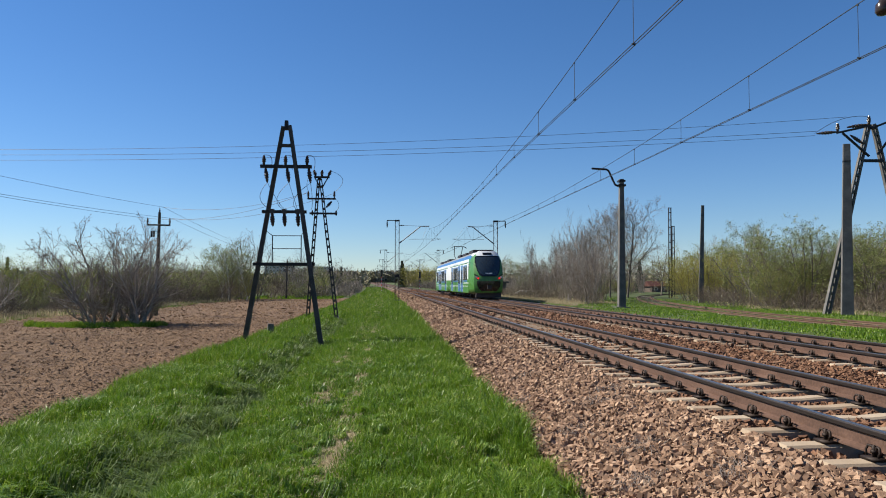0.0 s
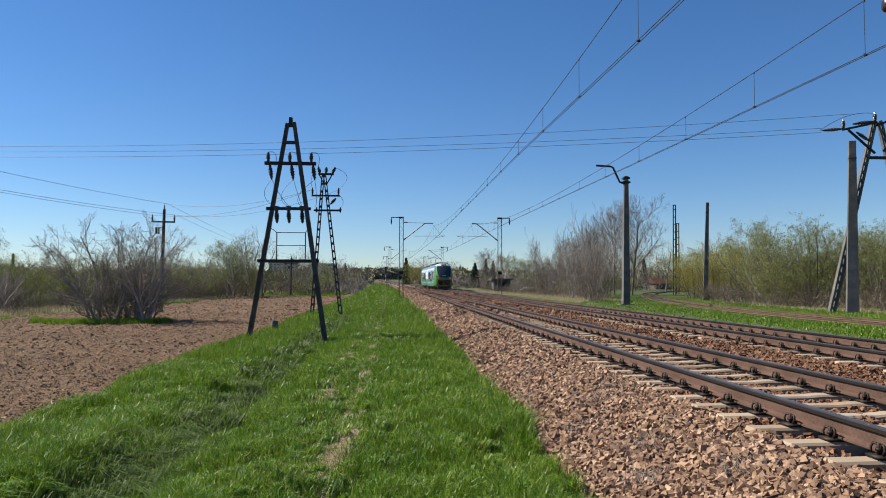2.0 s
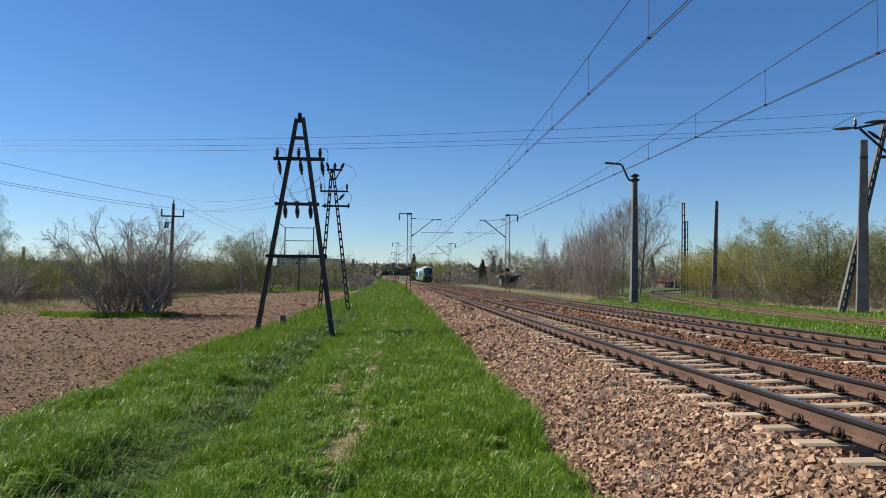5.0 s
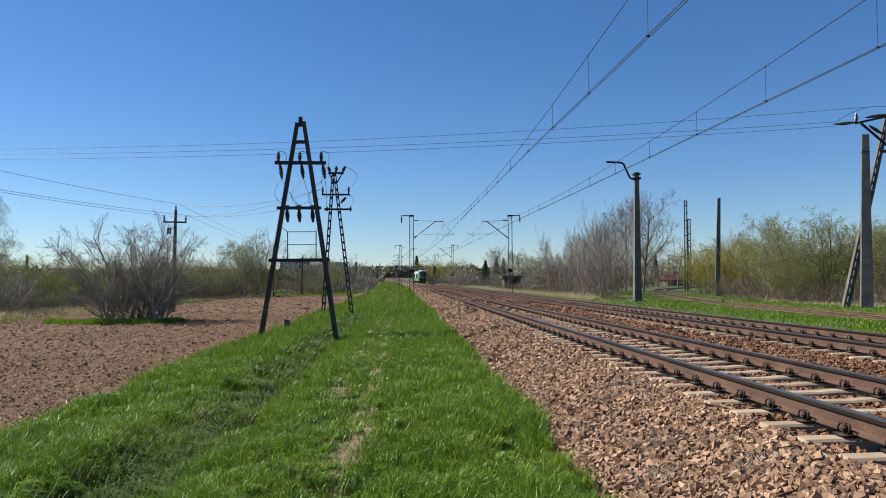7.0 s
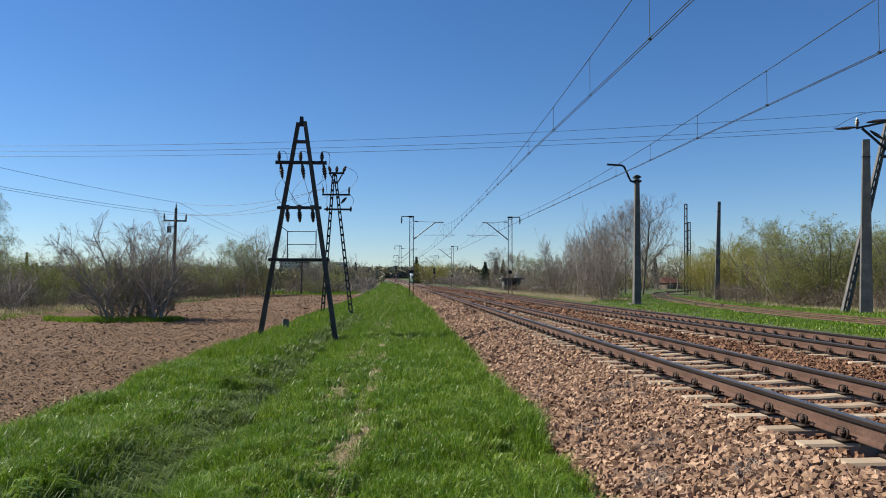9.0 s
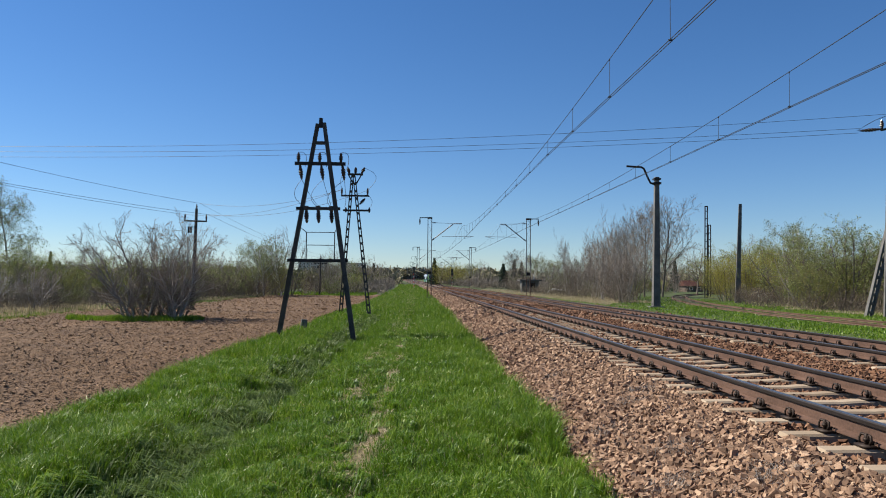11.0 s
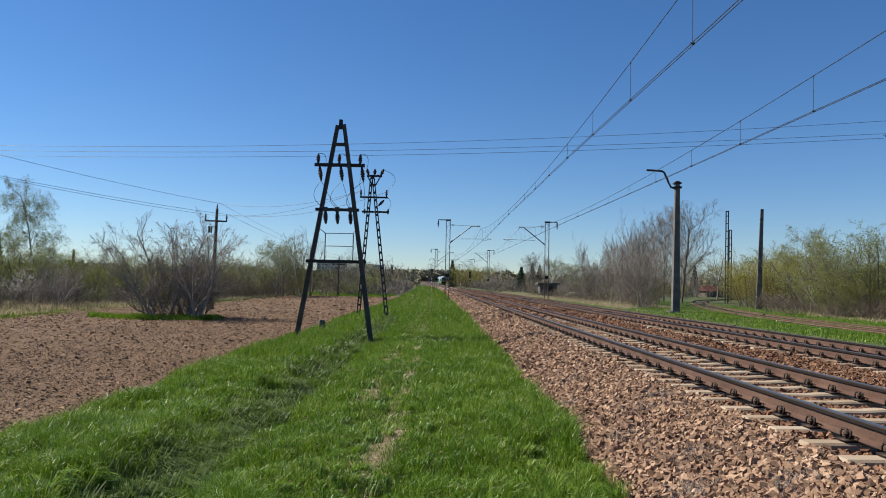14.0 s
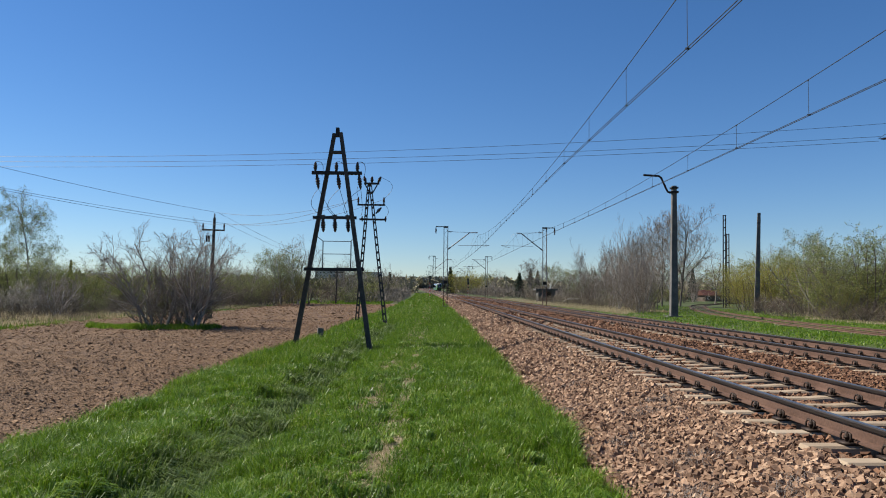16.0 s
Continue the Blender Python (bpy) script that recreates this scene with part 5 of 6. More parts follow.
# ---- loose ground cover ----
def rocks(name, x, y, z, size, flat, mat, label, cat, shapes, seed):
    """Broken stones scattered at the given places, each one of a few rough shapes, turned at random."""
    r = np.random.RandomState(seed)
    n = len(x)
    if shapes == "chunk":
        base = np.array([(-1, -1, -1), (1, -1, -1), (1, 1, -1), (-1, 1, -1), (-1, -1, 1), (1, -1, 1), (1, 1, 1), (-1, 1, 1)]) * 0.72
        tri = np.array([(0, 2, 1), (0, 3, 2), (4, 5, 6), (4, 6, 7), (0, 1, 5), (0, 5, 4), (1, 2, 6), (1, 6, 5), (2, 3, 7), (2, 7, 6), (3, 0, 4), (3, 4, 7)])
    else:
        base = np.array([(1, 0, 0), (-1, 0, 0), (0, 1, 0), (0, -1, 0), (0, 0, 1), (0, 0, -1)], float)
        tri = np.array([(0, 2, 4), (2, 1, 4), (1, 3, 4), (3, 0, 4), (2, 0, 5), (1, 2, 5), (3, 1, 5), (0, 3, 5)])
    k = len(base)
    V = base[None] * (1 + r.uniform(-0.36, 0.22, (n, k, 1))) + r.uniform(-0.32, 0.32, (n, k, 3))
    V *= (r.uniform(0.6, 1.25, (n, 1, 3)))
    q = r.normal(size=(n, 4))
    q /= np.linalg.norm(q, axis=1, keepdims=True)
    w, a, b, c = q.T
    R = np.stack([1 - 2 * (b * b + c * c), 2 * (a * b - c * w), 2 * (a * c + b * w), 2 * (a * b + c * w), 1 - 2 * (a * a + c * c), 2 * (b * c - a * w),
                  2 * (a * c - b * w), 2 * (b * c + a * w), 1 - 2 * (a * a + b * b)], 1).reshape(n, 3, 3)
    V = np.einsum("nij,nkj->nki", R, V) * size[:, None, None]
    V[:, :, 2] *= flat
    V += np.stack([x, y, z], 1)[:, None]
    F = (np.arange(n)[:, None, None] * k + tri[None]).reshape(-1, 3)
    ob = new(name, from_arrays(name, V.reshape(-1, 3), F, mat))
    return tagged(ob, label, cat, kind="stuff")


def scatter(n, u0, u1, y0, y1, seed, wedge=0.86, power=1.0):
    """Random places in a strip along the line, thinner with distance by power."""
    r = np.random.RandomState(seed)
    t = r.random_sample(n)
    y = y0 + (y1 - y0) * t if power == 1.0 else (y0 ** (1 - power) + t * (y1 ** (1 - power) - y0 ** (1 - power))) ** (1 / (1 - power))
    x = r.uniform(u0, u1, n) + bend(y)
    k = (x < wedge * y + 1.5) & (x > -wedge * y - 1.5) | (y < 4.3)
    return x[k], y[k], np.random.RandomState(seed + 1)


def on_sleeper(x, y):
    """True where a sleeper's top lies open."""
    hit = np.zeros(len(x), bool)
    for cx, first in ((LINES[0], 12.345), (LINES[1], 11.01)):
        v = np.abs(x - bend(y) - cx)
        d = np.abs((y - first + 0.3) % 0.6 - 0.3)
        hit |= (v < 1.24) & (v > 0.36) & (d < 0.1)
        hit |= (np.abs(v - GAUGE / 2) < 0.17) & (d < 0.14)
        hit |= np.abs(v - GAUGE / 2) < 0.062
    return hit


for lo, hi, cnt, kindm, sd, sz in ((-3, 4.2, 6000, "coarse", 96, 0.05), (4.2, 12, 36000, "chunk", 100, 0.029), (12, 13, 3600, "chunk", 104, 0.034), (13, 30, 30000, "coarse", 120, 0.047), (30, 75, 21000, "coarse", 140, 0.08), (75, 180, 9000, "coarse", 144, 0.14)):
    x, y, r = scatter(cnt, 1.42, 3.3, lo, hi, sd)
    u = x - bend(y)
    k = ~on_sleeper(x, y) & (u > 1.5 + 0.16 * (vnoise(x * 0, y * 1.6, 31) - 0.5) + r.exponential(0.02, len(x)))
    x, y = x[k], y[k]
    s = sz * r.uniform(0.55, 1.35, len(x))
    rocks("ballast_stones", x, y, bed_z(x, y) + s * r.uniform(-1.3, 1.0, len(x)), s, 0.9, M_STONE, "pinkish-grey crushed stones on the ballast shoulder", "ballast", kindm, sd + 2)
for lo, hi, cnt, kindm, sd, sz in ((-3, 4.2, 16000, "coarse", 196, 0.05), (4.2, 13, 40000, "chunk", 200, 0.03), (13, 30, 40000, "coarse", 220, 0.048), (30, 75, 24000, "coarse", 240, 0.09), (75, 180, 18000, "coarse", 244, 0.14)):
    x, y, r = scatter(cnt, 3.3, 12.9, lo, hi, sd)
    k = ~on_sleeper(x, y)
    x, y = x[k], y[k]
    s = sz * r.uniform(0.55, 1.3, len(x))
    rocks("ballast_stones", x, y, bed_z(x, y) + s * r.uniform(-0.7, 0.7, len(x)), s, 0.85, M_RUSTSTONE, "rust-stained crushed stones between the rails", "ballast", kindm, sd + 2)

for lo, hi, cnt, sd, sz in ((7, 20, 60000, 300, 0.0185), (20, 45, 34000, 320, 0.032), (45, 105, 12000, 330, 0.06)):
    x, y, r = scatter(cnt, -21 if lo > 15 else -17, -4.95, lo, hi, sd, 0.68)
    s = sz * r.lognormal(-0.15, 0.42, len(x))
    rocks("soil_clods", x, y, field_z(x, y) + s * 0.1, s, 0.55, M_CLOD, "dry brown clods on the ploughed field", "soil", "coarse", sd + 2)


def blades(name, x, y, z, h, w, mat, label, seed, tall=True, lean=0.7, wind=(0.0, 0.0)):
    """Grass: each blade a tapering strip that leans and bends over."""
    r = np.random.RandomState(seed)
    n = len(x)
    a = r.uniform(0, 2 * math.pi, n)
    side = np.stack([np.cos(a), np.sin(a), np.zeros(n)], 1)
    b = r.uniform(0, 2 * math.pi, n)
    out = np.stack([np.cos(b) + wind[0], np.sin(b) + wind[1], np.zeros(n)], 1) * (lean * r.uniform(0.2, 1.3, n))[:, None]
    up = np.array([0, 0, 1.0])
    P = np.stack([x, y, z], 1)
    hh, ww = h[:, None], (w * r.uniform(0.7, 1.3, n))[:, None]
    if tall:
        mid = P + (up * 0.6 + out * 0.35) * hh
        tip = P + (up * (1 - 0.35 * np.linalg.norm(out, axis=1, keepdims=True)) + out * 1.1) * hh
        V = np.stack([P - side * ww, P + side * ww, mid - side * ww * 0.7, mid + side * ww * 0.7, tip], 1).reshape(-1, 3)
        tri = np.array([(0, 1, 2), (1, 3, 2), (2, 3, 4)])
        k = 5
    else:
        tip = P + (up + out * 0.8) * hh
        V = np.stack([P - side * ww, P + side * ww, tip], 1).reshape(-1, 3)
        tri, k = np.array([(0, 1, 2)]), 3
    F = (np.arange(n)[:, None, None] * k + tri[None]).reshape(-1, 3)
    ob = new(name, from_arrays(name, V, F, mat))
    return tagged(ob, label, "grass", kind="stuff")


def worn(x, y):
    """Where feet and wheels have worn the grass: two thin broken lines along the path."""
    u = x - bend(y)
    a = np.exp(-((u + 0.52 + 0.12 * (vnoise(y * 0.6, y * 0, 41) - 0.5)) / 0.10) ** 2) * np.clip(vnoise(y * 0.9, x * 0, 42) * 1.9 - 0.75, 0, 1)
    b = np.exp(-((u + 1.05 + 0.12 * (vnoise(y * 0.6, y * 0, 43) - 0.5)) / 0.12) ** 2) * np.clip(vnoise(y * 0.8, x * 0, 44) * 1.8 - 0.85, 0, 1)
    c = np.exp(-((u + 0.58) / 0.12) ** 2 - ((y - 7.0) / 0.6) ** 2)
    return np.clip(np.maximum(np.maximum(a, b), c), 0, 1)


def path_grass(lo, hi, cnt, hgt, wid, tall, sd):
    x, y, r = scatter(cnt, -5.25, 1.72, lo, hi, sd, 0.66, 1.0 if hi < 20 else 2.0)
    u = x - bend(y)
    edge_l = -5.0 + 0.35 * (vnoise(y * 1.1, y * 0, 51) - 0.5) + 0.2 * (vnoise(y * 4, y * 0, 52) - 0.5)
    edge_r = 1.58 + 0.22 * (vnoise(y * 0.9, y * 0, 53) - 0.5) + 0.12 * (vnoise(y * 5, y * 0, 54) - 0.5)
    k = (u > edge_l) & (u < edge_r) & (r.random_sample(len(x)) > worn(x, y) * 0.93)
    x, y, u = x[k], y[k], u[k]
    clump = vnoise(x * 2.1, y * 1.6, 61) * 0.8 + vnoise(x * 6.5, y * 5.5, 62) * 0.65 - 0.12
    thick = r.random_sample(len(x)) < 0.12 + 1.15 * clump
    x, y, u, clump = x[thick], y[thick], u[thick], clump[thick]
    h = hgt * (0.3 + 1.2 * clump) * r.uniform(0.55, 1.25, len(x))
    h *= 1 + 0.55 * np.exp(-((u - 1.45) / 0.3) ** 2) + 0.35 * np.exp(-((u + 4.6) / 0.5) ** 2) - 0.4 * np.exp(-((u + 0.75) / 0.5) ** 2)
    z = ground_z(x, y)
    ditch = np.exp(-((u + 2.5) / 0.24) ** 2) * np.clip(np.maximum(vnoise(x * 1.9, y * 1.3, 63) * 2.6 - 1.3, 1.1 * np.exp(-((y - 6.9) / 0.8) ** 2)), 0, 1)
    dark = (r.random_sample(len(x)) < ditch) & (y < 32)
    pale = (~dark) & (r.random_sample(len(x)) < 0.02 + 0.5 * worn(x, y) + 0.16 * np.exp(-((u + 0.85) / 0.42) ** 2) * vnoise(x * 1.7, y * 0.9, 66) + 0.10 * vnoise(x * 1.2, y * 0.8, 64) ** 3)
    g = ~(dark | pale)
    blades("verge_grass", x[g], y[g], z[g], h[g], wid, M_GRASS, "bright green spring grass on the path", sd + 5, tall)
    blades("ditch_grass", x[dark], y[dark], z[dark], h[dark] * 1.25, wid * 1.7, M_DITCH, "dark tufts of grass in the shallow ditch", sd + 6, tall, 0.9, (0.5, 0.3))
    blades("dry_grass", x[pale], y[pale], z[pale], h[pale] * 0.85, wid * 0.8, M_DRY, "withered straw among the green grass", sd + 7, tall, 1.2)


path_grass(-3, 4.6, 50000, 0.14, 0.008, False, 390)
path_grass(4.6, 9, 150000, 0.15, 0.0042, True, 400)
path_grass(9, 17, 120000, 0.15, 0.006, True, 420)
path_grass(17, 34, 130000, 0.15, 0.009, False, 440)
path_grass(34, 110, 85000, 0.18, 0.022, False, 460)
path_grass(105, 320, 30000, 0.25, 0.09, False, 465)

def tufts(name, u, wide, lo, hi, cnt, each, hgt, wid, fat, mat, label, sd):
    """Tufts, each combed over one way, in a strip round u."""
    r = np.random.RandomState(sd)
    cy = lo + (hi - lo) * r.random_sample(cnt)
    cx = (u + r.normal(0, wide, cnt) if wide < 1 else r.uniform(u - wide, u + wide, cnt)) + bend(cy)
    way = r.normal(0.3, 0.9, cnt)
    big = r.uniform(0.6, 1.3, cnt)
    k = np.repeat(np.arange(cnt), each)
    x, y = cx[k] + r.normal(0, fat, len(k)), cy[k] + r.normal(0, fat, len(k))
    n = len(k)
    h = hgt * big[k] * r.uniform(0.5, 1.2, n)
    out = np.stack([np.cos(way[k]), np.sin(way[k]), np.zeros(n)], 1) * r.uniform(0.4, 0.95, n)[:, None] + r.normal(0, 0.2, (n, 3)) * (1, 1, 0)
    side = np.cross(out, (0, 0, 1.0)) + r.normal(0, 0.3, (n, 3)) * (1, 1, 0)
    side *= wid / np.maximum(np.linalg.norm(side, axis=1), 1e-3)[:, None]
    P, up, hh = np.stack([x, y, ground_z(x, y)], 1), np.array([0, 0, 1.0]), h[:, None]
    mid, tip = P + (up * 0.55 + out * 0.4) * hh, P + (up * 0.42 + out * 1.05) * hh
    V = np.stack([P - side, P + side, mid - side * 0.8, mid + side * 0.8, tip], 1).reshape(-1, 3)
    F = (np.arange(n)[:, None, None] * 5 + np.array([(0, 1, 2), (1, 3, 2), (2, 3, 4)])[None]).reshape(-1, 3)
    tagged(new(name, from_arrays(name, V, F, mat)), label, "grass", kind="stuff")


LONG, FRESH = "long combed-over tufts in the shallow ditch", "fresh green tufts in the trodden grass"
tufts("ditch_grass", -2.5, 0.2, 4.6, 13, 230, 60, 0.3, 0.006, 0.06, M_DITCH, LONG, 470)
tufts("ditch_grass", -2.5, 0.2, 13, 40, 500, 26, 0.3, 0.012, 0.07, M_DITCH, LONG, 474)
tufts("verge_grass", -1.7, 3.1, 4.6, 10, 520, 42, 0.17, 0.0055, 0.035, M_GRASS, FRESH, 476)
tufts("verge_grass", -1.7, 3.1, 10, 24, 900, 24, 0.17, 0.009, 0.05, M_GRASS, FRESH, 478)

# crumbs of bare sandy earth where the track is worn through
M_SAND = surf("sandy_earth", [(0.2, 0.15, 0.085), (0.34, 0.27, 0.165), (0.48, 0.4, 0.27)], 0.95, 0, 8, 60, 0.3, 0.005, vary="island")
x, y, r = scatter(40000, -1.4, -0.2, 4.8, 16, 486, 0.66)
k = r.random_sample(len(x)) < np.clip(worn(x, y) * 1.3 - 0.55, 0, 1) * 0.8
x, y = x[k], y[k]
z = r.uniform(0.006, 0.02, len(x))
rocks("soil_crumbs", x, y, ground_z(x, y) + z * 0.4, z, 0.5, M_SAND, "pale sandy crumbs on the worn track", "soil", "coarse", 487)

# worn earth with flattened straw
x, y, r = scatter(130000, -1.5, 0.0, 4.6, 20, 480, 0.66)
k = r.random_sample(len(x)) < worn(x, y) * 0.8
blades("dry_grass", x[k], y[k], ground_z(x[k], y[k]) + 0.004, np.full(k.sum(), 0.06), 0.005, M_DRY, "flattened straw on the worn track", 481, True, 2.2)


def verge(name, u0, u1, lo, hi, cnt, hgt, wid, mat, label, sd, mask=None, power=2.0):
    x, y, r = scatter(cnt, u0, u1, lo, hi, sd, 0.9, power)
    if mask is not None:
        k = mask(x, y)
        x, y = x[k], y[k]
    h = hgt * (0.4 + vnoise(x * 0.9, y * 0.7, sd)) * np.random.RandomState(sd + 3).uniform(0.5, 1.3, len(x))
    blades(name, x, y, ground_z(x, y), h, wid, mat, label, sd + 4, False, 0.5)


def siding_gap(x, y):
    """Thin grass between the sunken rails and none along them."""
    d = np.abs(x - np.interp(y, SIDE_Y, SIDE_X))
    return (np.abs(d - 0.75) > 0.14) & ((d > 1.0) | (vnoise(x * 31, y * 29, 18) > np.interp(y, [40, 75], [0.55, 0.85])))


SIDE_X = [15.9, 16.45, 17.1, 17.9, 20.1, 24.2, 28.6, 34.0, 42.5, 57.0, 90.0]
SIDE_Y = [5.0, 25.5, 33.9, 39.7, 51.0, 66.5, 80.0, 95.0, 112.0, 132.0, 155.0]
verge("verge_grass", 12.6, 30, 14, 100, 130000, 0.085, 0.018, M_GRASS, "green grass round the overgrown siding", 500, siding_gap)
verge("dry_grass", 13.2, 18.5, 47, 150, 26000, 0.2, 0.016, M_DRY, "pale withered grass beside the second track", 510, lambda x, y: x < (0.25 + 0.08 * vnoise(x * 0.5, y * 0.3, 91)) * y)
verge("dry_grass", 22.5, 34, 28, 70, 14000, 0.16, 0.016, M_DRY, "pale withered grass below the bushes", 520, lambda x, y: x > (0.4 + 0.2 * vnoise(x * 0.6, y * 0.4, 92)) * y)
verge("dry_grass", -34, -20.5, 32, 120, 30000, 0.28, 0.035, M_DRY, "withered grass along the far field edge", 530)
verge("verge_grass", -24, -19.5, 32, 120, 13000, 0.16, 0.025, M_GRASS, "green strip at the far end of the field", 540)
verge("verge_grass", -18.0, -11.2, 34.6, 41, 26000, 0.3, 0.02, M_GRASS, "green grass at the foot of the shrubs", 550, lambda x, y: ((x + 14.4) / 3.4) ** 2 + ((y - 37.2) / 2.2) ** 2 < 1)
verge("verge_grass", -21, -7, 103, 135, 20000, 0.25, 0.05, M_GRASS, "green grass beyond the ploughed field", 560)


# ---- siding ----
def siding():
    """Old narrow siding that curves away, half sunk in the grass."""
    t = thing("siding_track", pose(0, 0, 0), "rusty overgrown siding track curving away through grass", "railway track")
    yy = np.linspace(5, 160, 63)
    fine = np.interp(yy, SIDE_Y, SIDE_X)
    for _ in range(3):
        fine[1:-1] = (fine[:-2] + 2 * fine[1:-1] + fine[2:]) / 4
    pts = [Vector((x, y, float(np.interp(y, [5, 60, 160], [-0.09, -0.07, -0.02])))) for x, y in zip(fine, yy)]
    norm = []
    for i in range(len(pts)):
        d = (pts[min(i + 1, len(pts) - 1)] - pts[max(i - 1, 0)]).normalized()
        norm.append(Vector((d.y, -d.x, 0)))
    for s in (-0.75, 0.75):
        mb = MB()
        vs, fs = [], []
        for p, n in zip(pts, norm):
            c = p + n * s
            for a, h in ((-0.05, 0.0), (0.05, 0.0), (0.02, 0.03), (0.033, 0.07), (0.033, 0.1), (-0.033, 0.1), (-0.033, 0.07), (-0.02, 0.03)):
                vs.append(c + n * a + Vector((0, 0, h)))
        for i in range(len(pts) - 1):
            for j in range(8):
                fs.append((i * 8 + j, i * 8 + (j + 1) % 8, (i + 1) * 8 + (j + 1) % 8, (i + 1) * 8 + j))
        part("rail", mb.add(vs, fs), M_OLDRAIL, t)
    bed = MB()
    vs = []
    for p, n in zip(pts, norm):
        vs += [p - n * 0.95 + Vector((0, 0, -0.07)), p + Vector((0, 0, -0.02)), p + n * 0.95 + Vector((0, 0, -0.07))]
    bed.add(vs, [(i * 3 + j, i * 3 + j + 1, (i + 1) * 3 + j + 1, (i + 1) * 3 + j) for i in range(len(pts) - 1) for j in (0, 1)])
    part("cinder_bed", bed, M_CINDER, t, "brown stony bed", True)
    sm = MB().box((0, 0, 0), (2.3, 0.22, 0.1), top=0.95).mesh("sleeper", M_OLDWOOD)
    d = 0.0
    for a, b, n in zip(pts, pts[1:], norm):
        L = (b - a).length
        while d < L:
            p = a.lerp(b, d / L)
            if p.y < 110 and p.y > 12:
                s = part("sleeper", sm, None, t)
                s.location = p + Vector((0, 0, -0.06))
                s.rotation_euler = (0, 0, math.atan2(n.y, n.x) + random.uniform(-0.03, 0.03))
            d += 0.75
        d -= L


M_OLDRAIL = surf("orange_rusty_rail", [(0.05, 0.028, 0.017), (0.088, 0.05, 0.03), (0.132, 0.083, 0.055)], 0.8, 0.1, 2, 40, 0.2, 0.003)
M_CINDER = surf("mossy_cinders", [(0.06, 0.065, 0.02), (0.12, 0.105, 0.06), (0.2, 0.17, 0.12)], 0.95, 0, 0.7, 18, 0.6, 0.03, coords="World")
M_OLDWOOD = surf("old_sleeper_wood", [(0.06, 0.045, 0.035), (0.12, 0.095, 0.075), (0.2, 0.165, 0.135)], 0.9, 0, 3, 40, 0.5, 0.01, vary="object")
siding()

# ---- far small things ----
M_TILE = surf("red_roof_tiles", [(0.05, 0.015, 0.009), (0.075, 0.025, 0.015)], 0.8, 0, 2, 12, 0.3, 0.02)
M_WALL = surf("pale_render", [(0.4, 0.38, 0.34), (0.55, 0.52, 0.47)], 0.9, 0, 1, 10, 0.2, 0.01)
M_SIGRED = plain("signal_red", (0.5, 0.05, 0.04), 0.5)


def house(x, y, w, d, h, turn, wall, roof, label):
    t = thing("house", pose(x, y, gz(x, y) - 0.1, 0, 0, turn), label, "house")
    part("wall", MB().box((0, 0, h / 2), (w, d, h)), wall, t)
    r = MB()
    o, k = 0.35, h * 0.75
    r.add([(-w / 2 - o, -d / 2 - o, h - 0.1), (w / 2 + o, -d / 2 - o, h - 0.1), (w / 2 + o, d / 2 + o, h - 0.1), (-w / 2 - o, d / 2 + o, h - 0.1), (-w / 2 - o, 0, h + k), (w / 2 + o, 0, h + k)],
          [(0, 1, 5, 4), (2, 3, 4, 5), (1, 2, 5), (3, 0, 4), (3, 2, 1, 0)])
    part("roof", r, roof, t)
    part("chimney", MB().box((w * 0.2, 0.3, h + k), (0.5, 0.5, 0.9)), wall, t)
    for xx in (-w * 0.25, w * 0.25):
        p = part("window", MB().box((xx, -d / 2 - 0.02, h * 0.55), (w * 0.2, 0.08, h * 0.4)), M_WHITE, t, "white window frame")
        part("pane", MB().box((xx, -d / 2 - 0.06, h * 0.55), (w * 0.16, 0.02, h * 0.34)), M_GLASS, p)


house(59.8, 160, 4.0, 3.4, 1.5, 12, M_OLDWOOD, M_TILE, "small red-roofed wooden house beyond the siding")
house(45.5, 58, 5, 5, 2.0, 40, M_WALL, M_ROOF, "pale rendered outbuilding hidden behind bushes")


def apartment(x, y, w, floors):
    t = thing("apartment_building", pose(x, y, 0, 0, 0, 6), "pale grey apartment block beyond the fields", "building")
    h = floors * 2.9
    part("wall", MB().box((0, 0, h / 2), (w, 12, h)), M_WALL, t)
    part("roof", MB().box((0, 0, h + 0.3), (w + 0.6, 12.6, 0.6)), M_ROOF, t)
    for f in range(floors):
        for i in range(int(w / 3.4)):
            p = part("window", MB().box((-w / 2 + 2 + i * 3.4, -6.03, 1.6 + f * 2.9), (1.7, 0.1, 1.5)), M_WHITE, t)
            part("pane", MB().box((-w / 2 + 2 + i * 3.4, -6.09, 1.6 + f * 2.9), (1.4, 0.03, 1.2)), M_GLASS, p)


apartment(-103, 690, 28, 7)
apartment(-66, 720, 20, 7)
apartment(74, 760, 16, 5)


def signal(x, y, label):
    t = thing("railway_signal", pose(x, y, gz(x, y) - 0.1), label, "railway signal", "railway signals")
    for i in range(8):
        part("post_band", MB().tube([(0, 0, i * 0.5), (0, 0, i * 0.5 + 0.5)], 0.08, 8), M_SIGRED if i % 2 else M_WHITE, t)
    part("signal_head", MB().box((0, -0.1, 4.9), (0.55, 0.3, 1.8), top=0.97), M_BLACK, t, "black lamp board")
    for i in range(3):
        part("lamp", MB().lathe((0, -0.26, 4.4 + i * 0.5), [(0.13, 0), (0.13, -0.18)], 10, (0, 1, 0)), M_BLACK, t)


signal(8.4, 205, "tall railway signal on a banded post")
signal(-2.2, 192, "railway signal on a banded post beside the grass path")


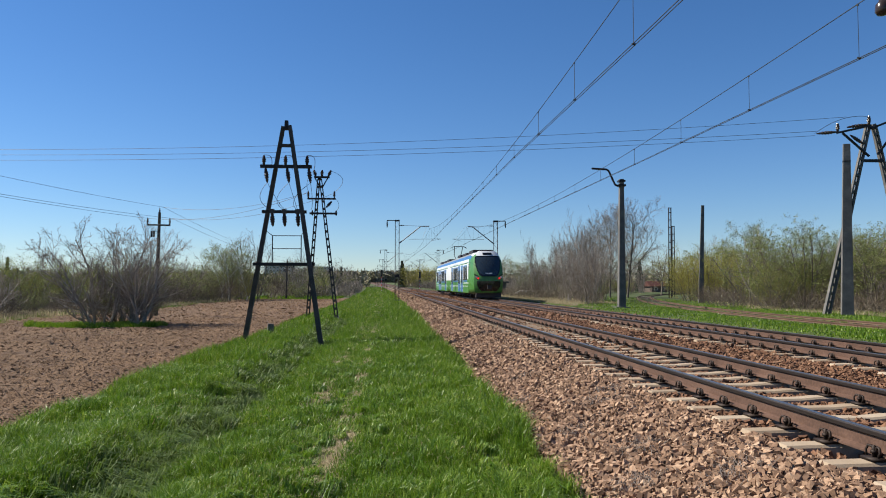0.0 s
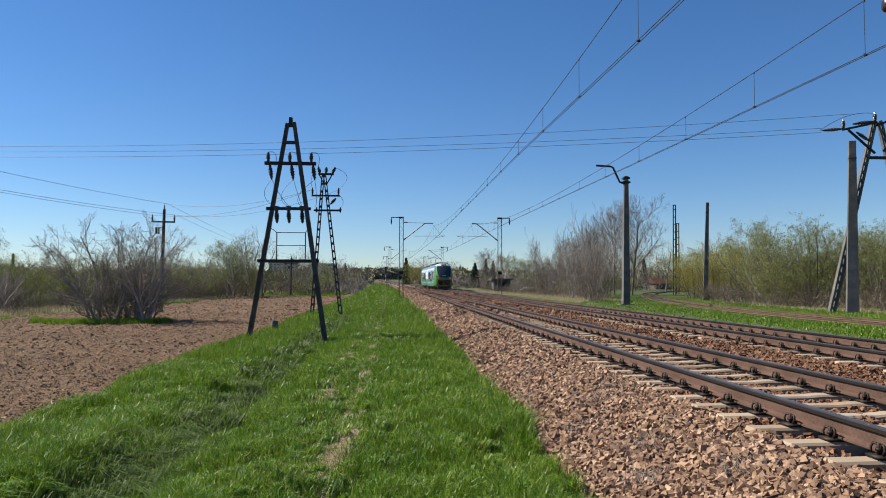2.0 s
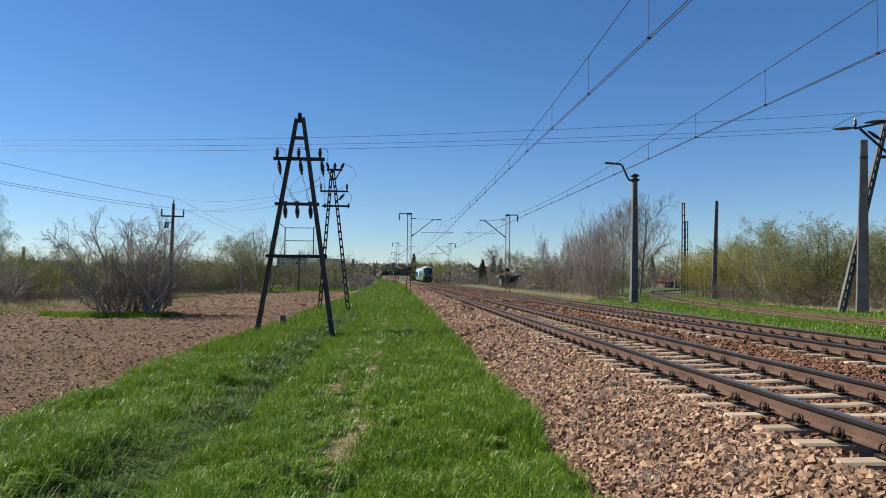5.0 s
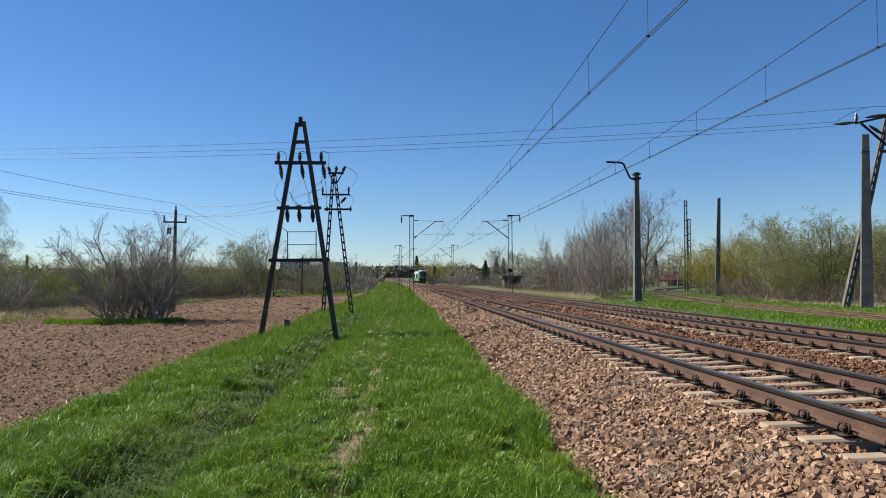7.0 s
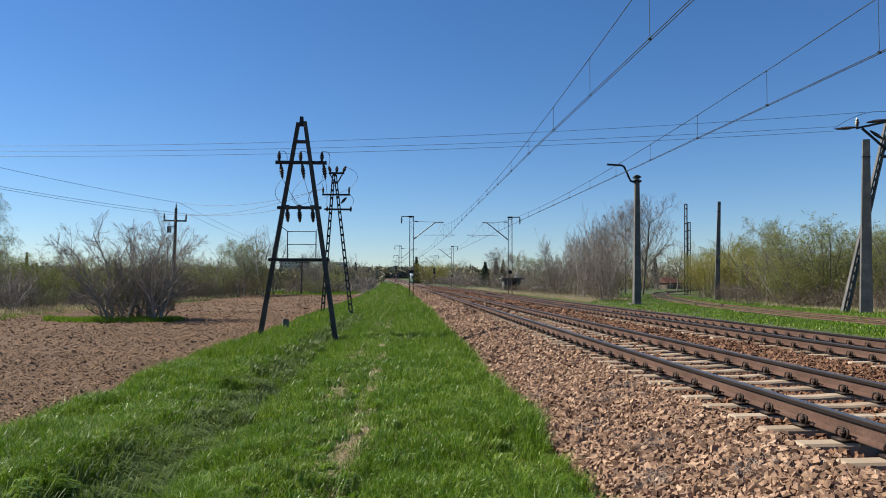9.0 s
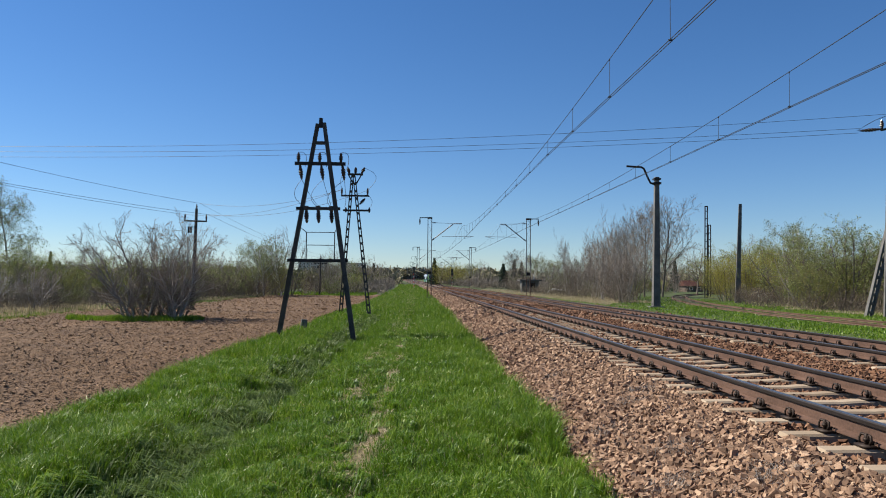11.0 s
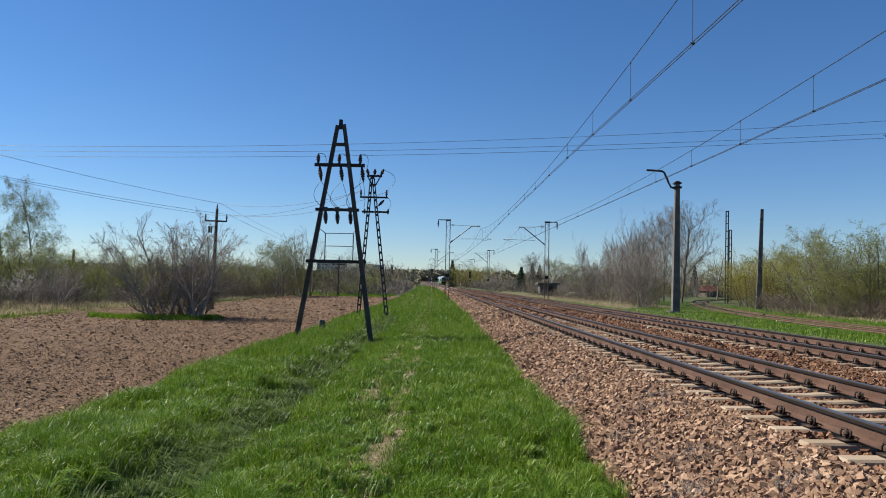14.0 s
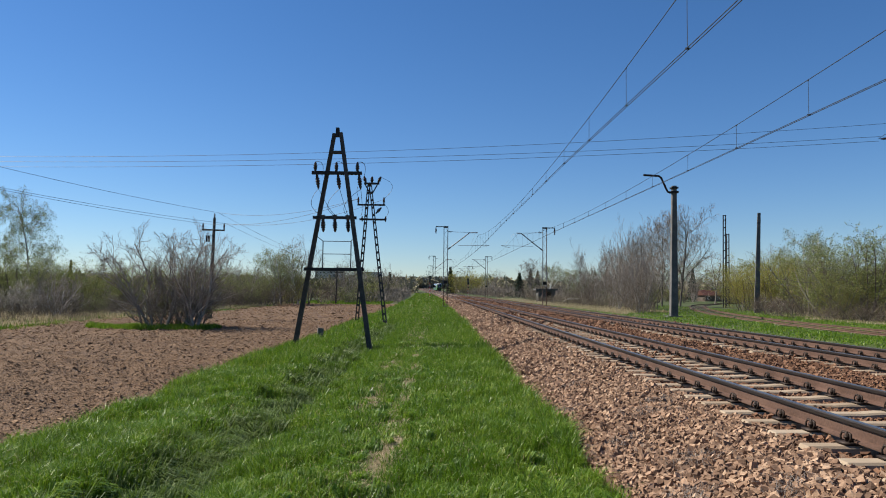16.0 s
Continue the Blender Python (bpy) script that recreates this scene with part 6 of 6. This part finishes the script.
def concrete_hut():
    t = thing("concrete_shelter", pose(16.6, 112, gz(16.6, 112)), "low grey concrete shelter with a flat roof", "shelter")
    part("wall", MB().box((0, 0, 0.9), (2.6, 2.4, 1.8)), M_POST, t)
    part("roof", MB().box((0, 0, 1.9), (3.4, 3.0, 0.22)), M_POST, t)
    part("doorway", MB().box((0.3, -1.21, 0.8), (0.8, 0.06, 1.5)), M_BLACK, t, "dark doorway")
    f = thing("fallen_trunk", pose(18.9, 101, gz(18.9, 101)), "pale fallen birch trunk lying in dry grass", "log")
    part("trunk", MB().tube([(-1.4, 0, 0.25), (-0.6, 0, 0.62), (0.7, 0, 0.55), (2.4, 0, 0.75)], [0.17, 0.16, 0.14, 0.1], 8), M_BIRCH, f, "", True)


concrete_hut()


def marker_stone(x, y):
    t = thing("marker_stone", pose(x, y, gz(x, y) - 0.05, 0, 4, 15), "short grey concrete marker stone at the field edge", "marker stone")
    part("block", MB().box((0, 0, 0.22), (0.24, 0.22, 0.5), top=0.88), M_POST, t)


marker_stone(-4.6, 28.4)

# dead weeds on the ballast
M_WEED = surf("dead_weed", [(0.1, 0.085, 0.075), (0.2, 0.17, 0.15), (0.3, 0.26, 0.22)], 0.9, 0, 2, 20, 0, vary="island", coords="World")
r = np.random.RandomState(77)
for wx, wy in ((2.55, 8.9), (2.35, 6.7), (2.05, 5.9), (2.9, 9.4), (2.0, 7.9), (2.6, 5.4), (2.3, 12.2), (1.85, 10.4)):
    n = 260
    x, y = wx + r.normal(0, 0.12, n), wy + r.normal(0, 0.12, n)
    blades("dead_weed", x, y, bed_z(x, y) + 0.01, r.uniform(0.03, 0.12, n), 0.003, M_WEED, "grey withered weed on the ballast", int(wy * 10), True, 1.6)


# ---- movement ----
def motions():
    """The train runs away along the right-hand track."""
    rows = []
    for t, y in ((0, 61.0), (1, 88.0), (2, 114.0), (3, 139.0), (4, 163.5), (5.25, 193.0), (6.5, 221.0), (8, 252.0), (10, 289.5), (12, 324.0), (14, 358.5), (16, 393.0)):
        x = 8.58 + float(bend(y))
        slope = math.degrees(math.atan(2 * 5.2e-5 * (y + 21)))
        climb = math.degrees(math.atan(2.6e-5 * (y + 21)))
        rows.append((t, pose(x, y, 0.192 + float(rise(y)), climb, 0, slope)))
    walk(TRAIN, rows)


motions()
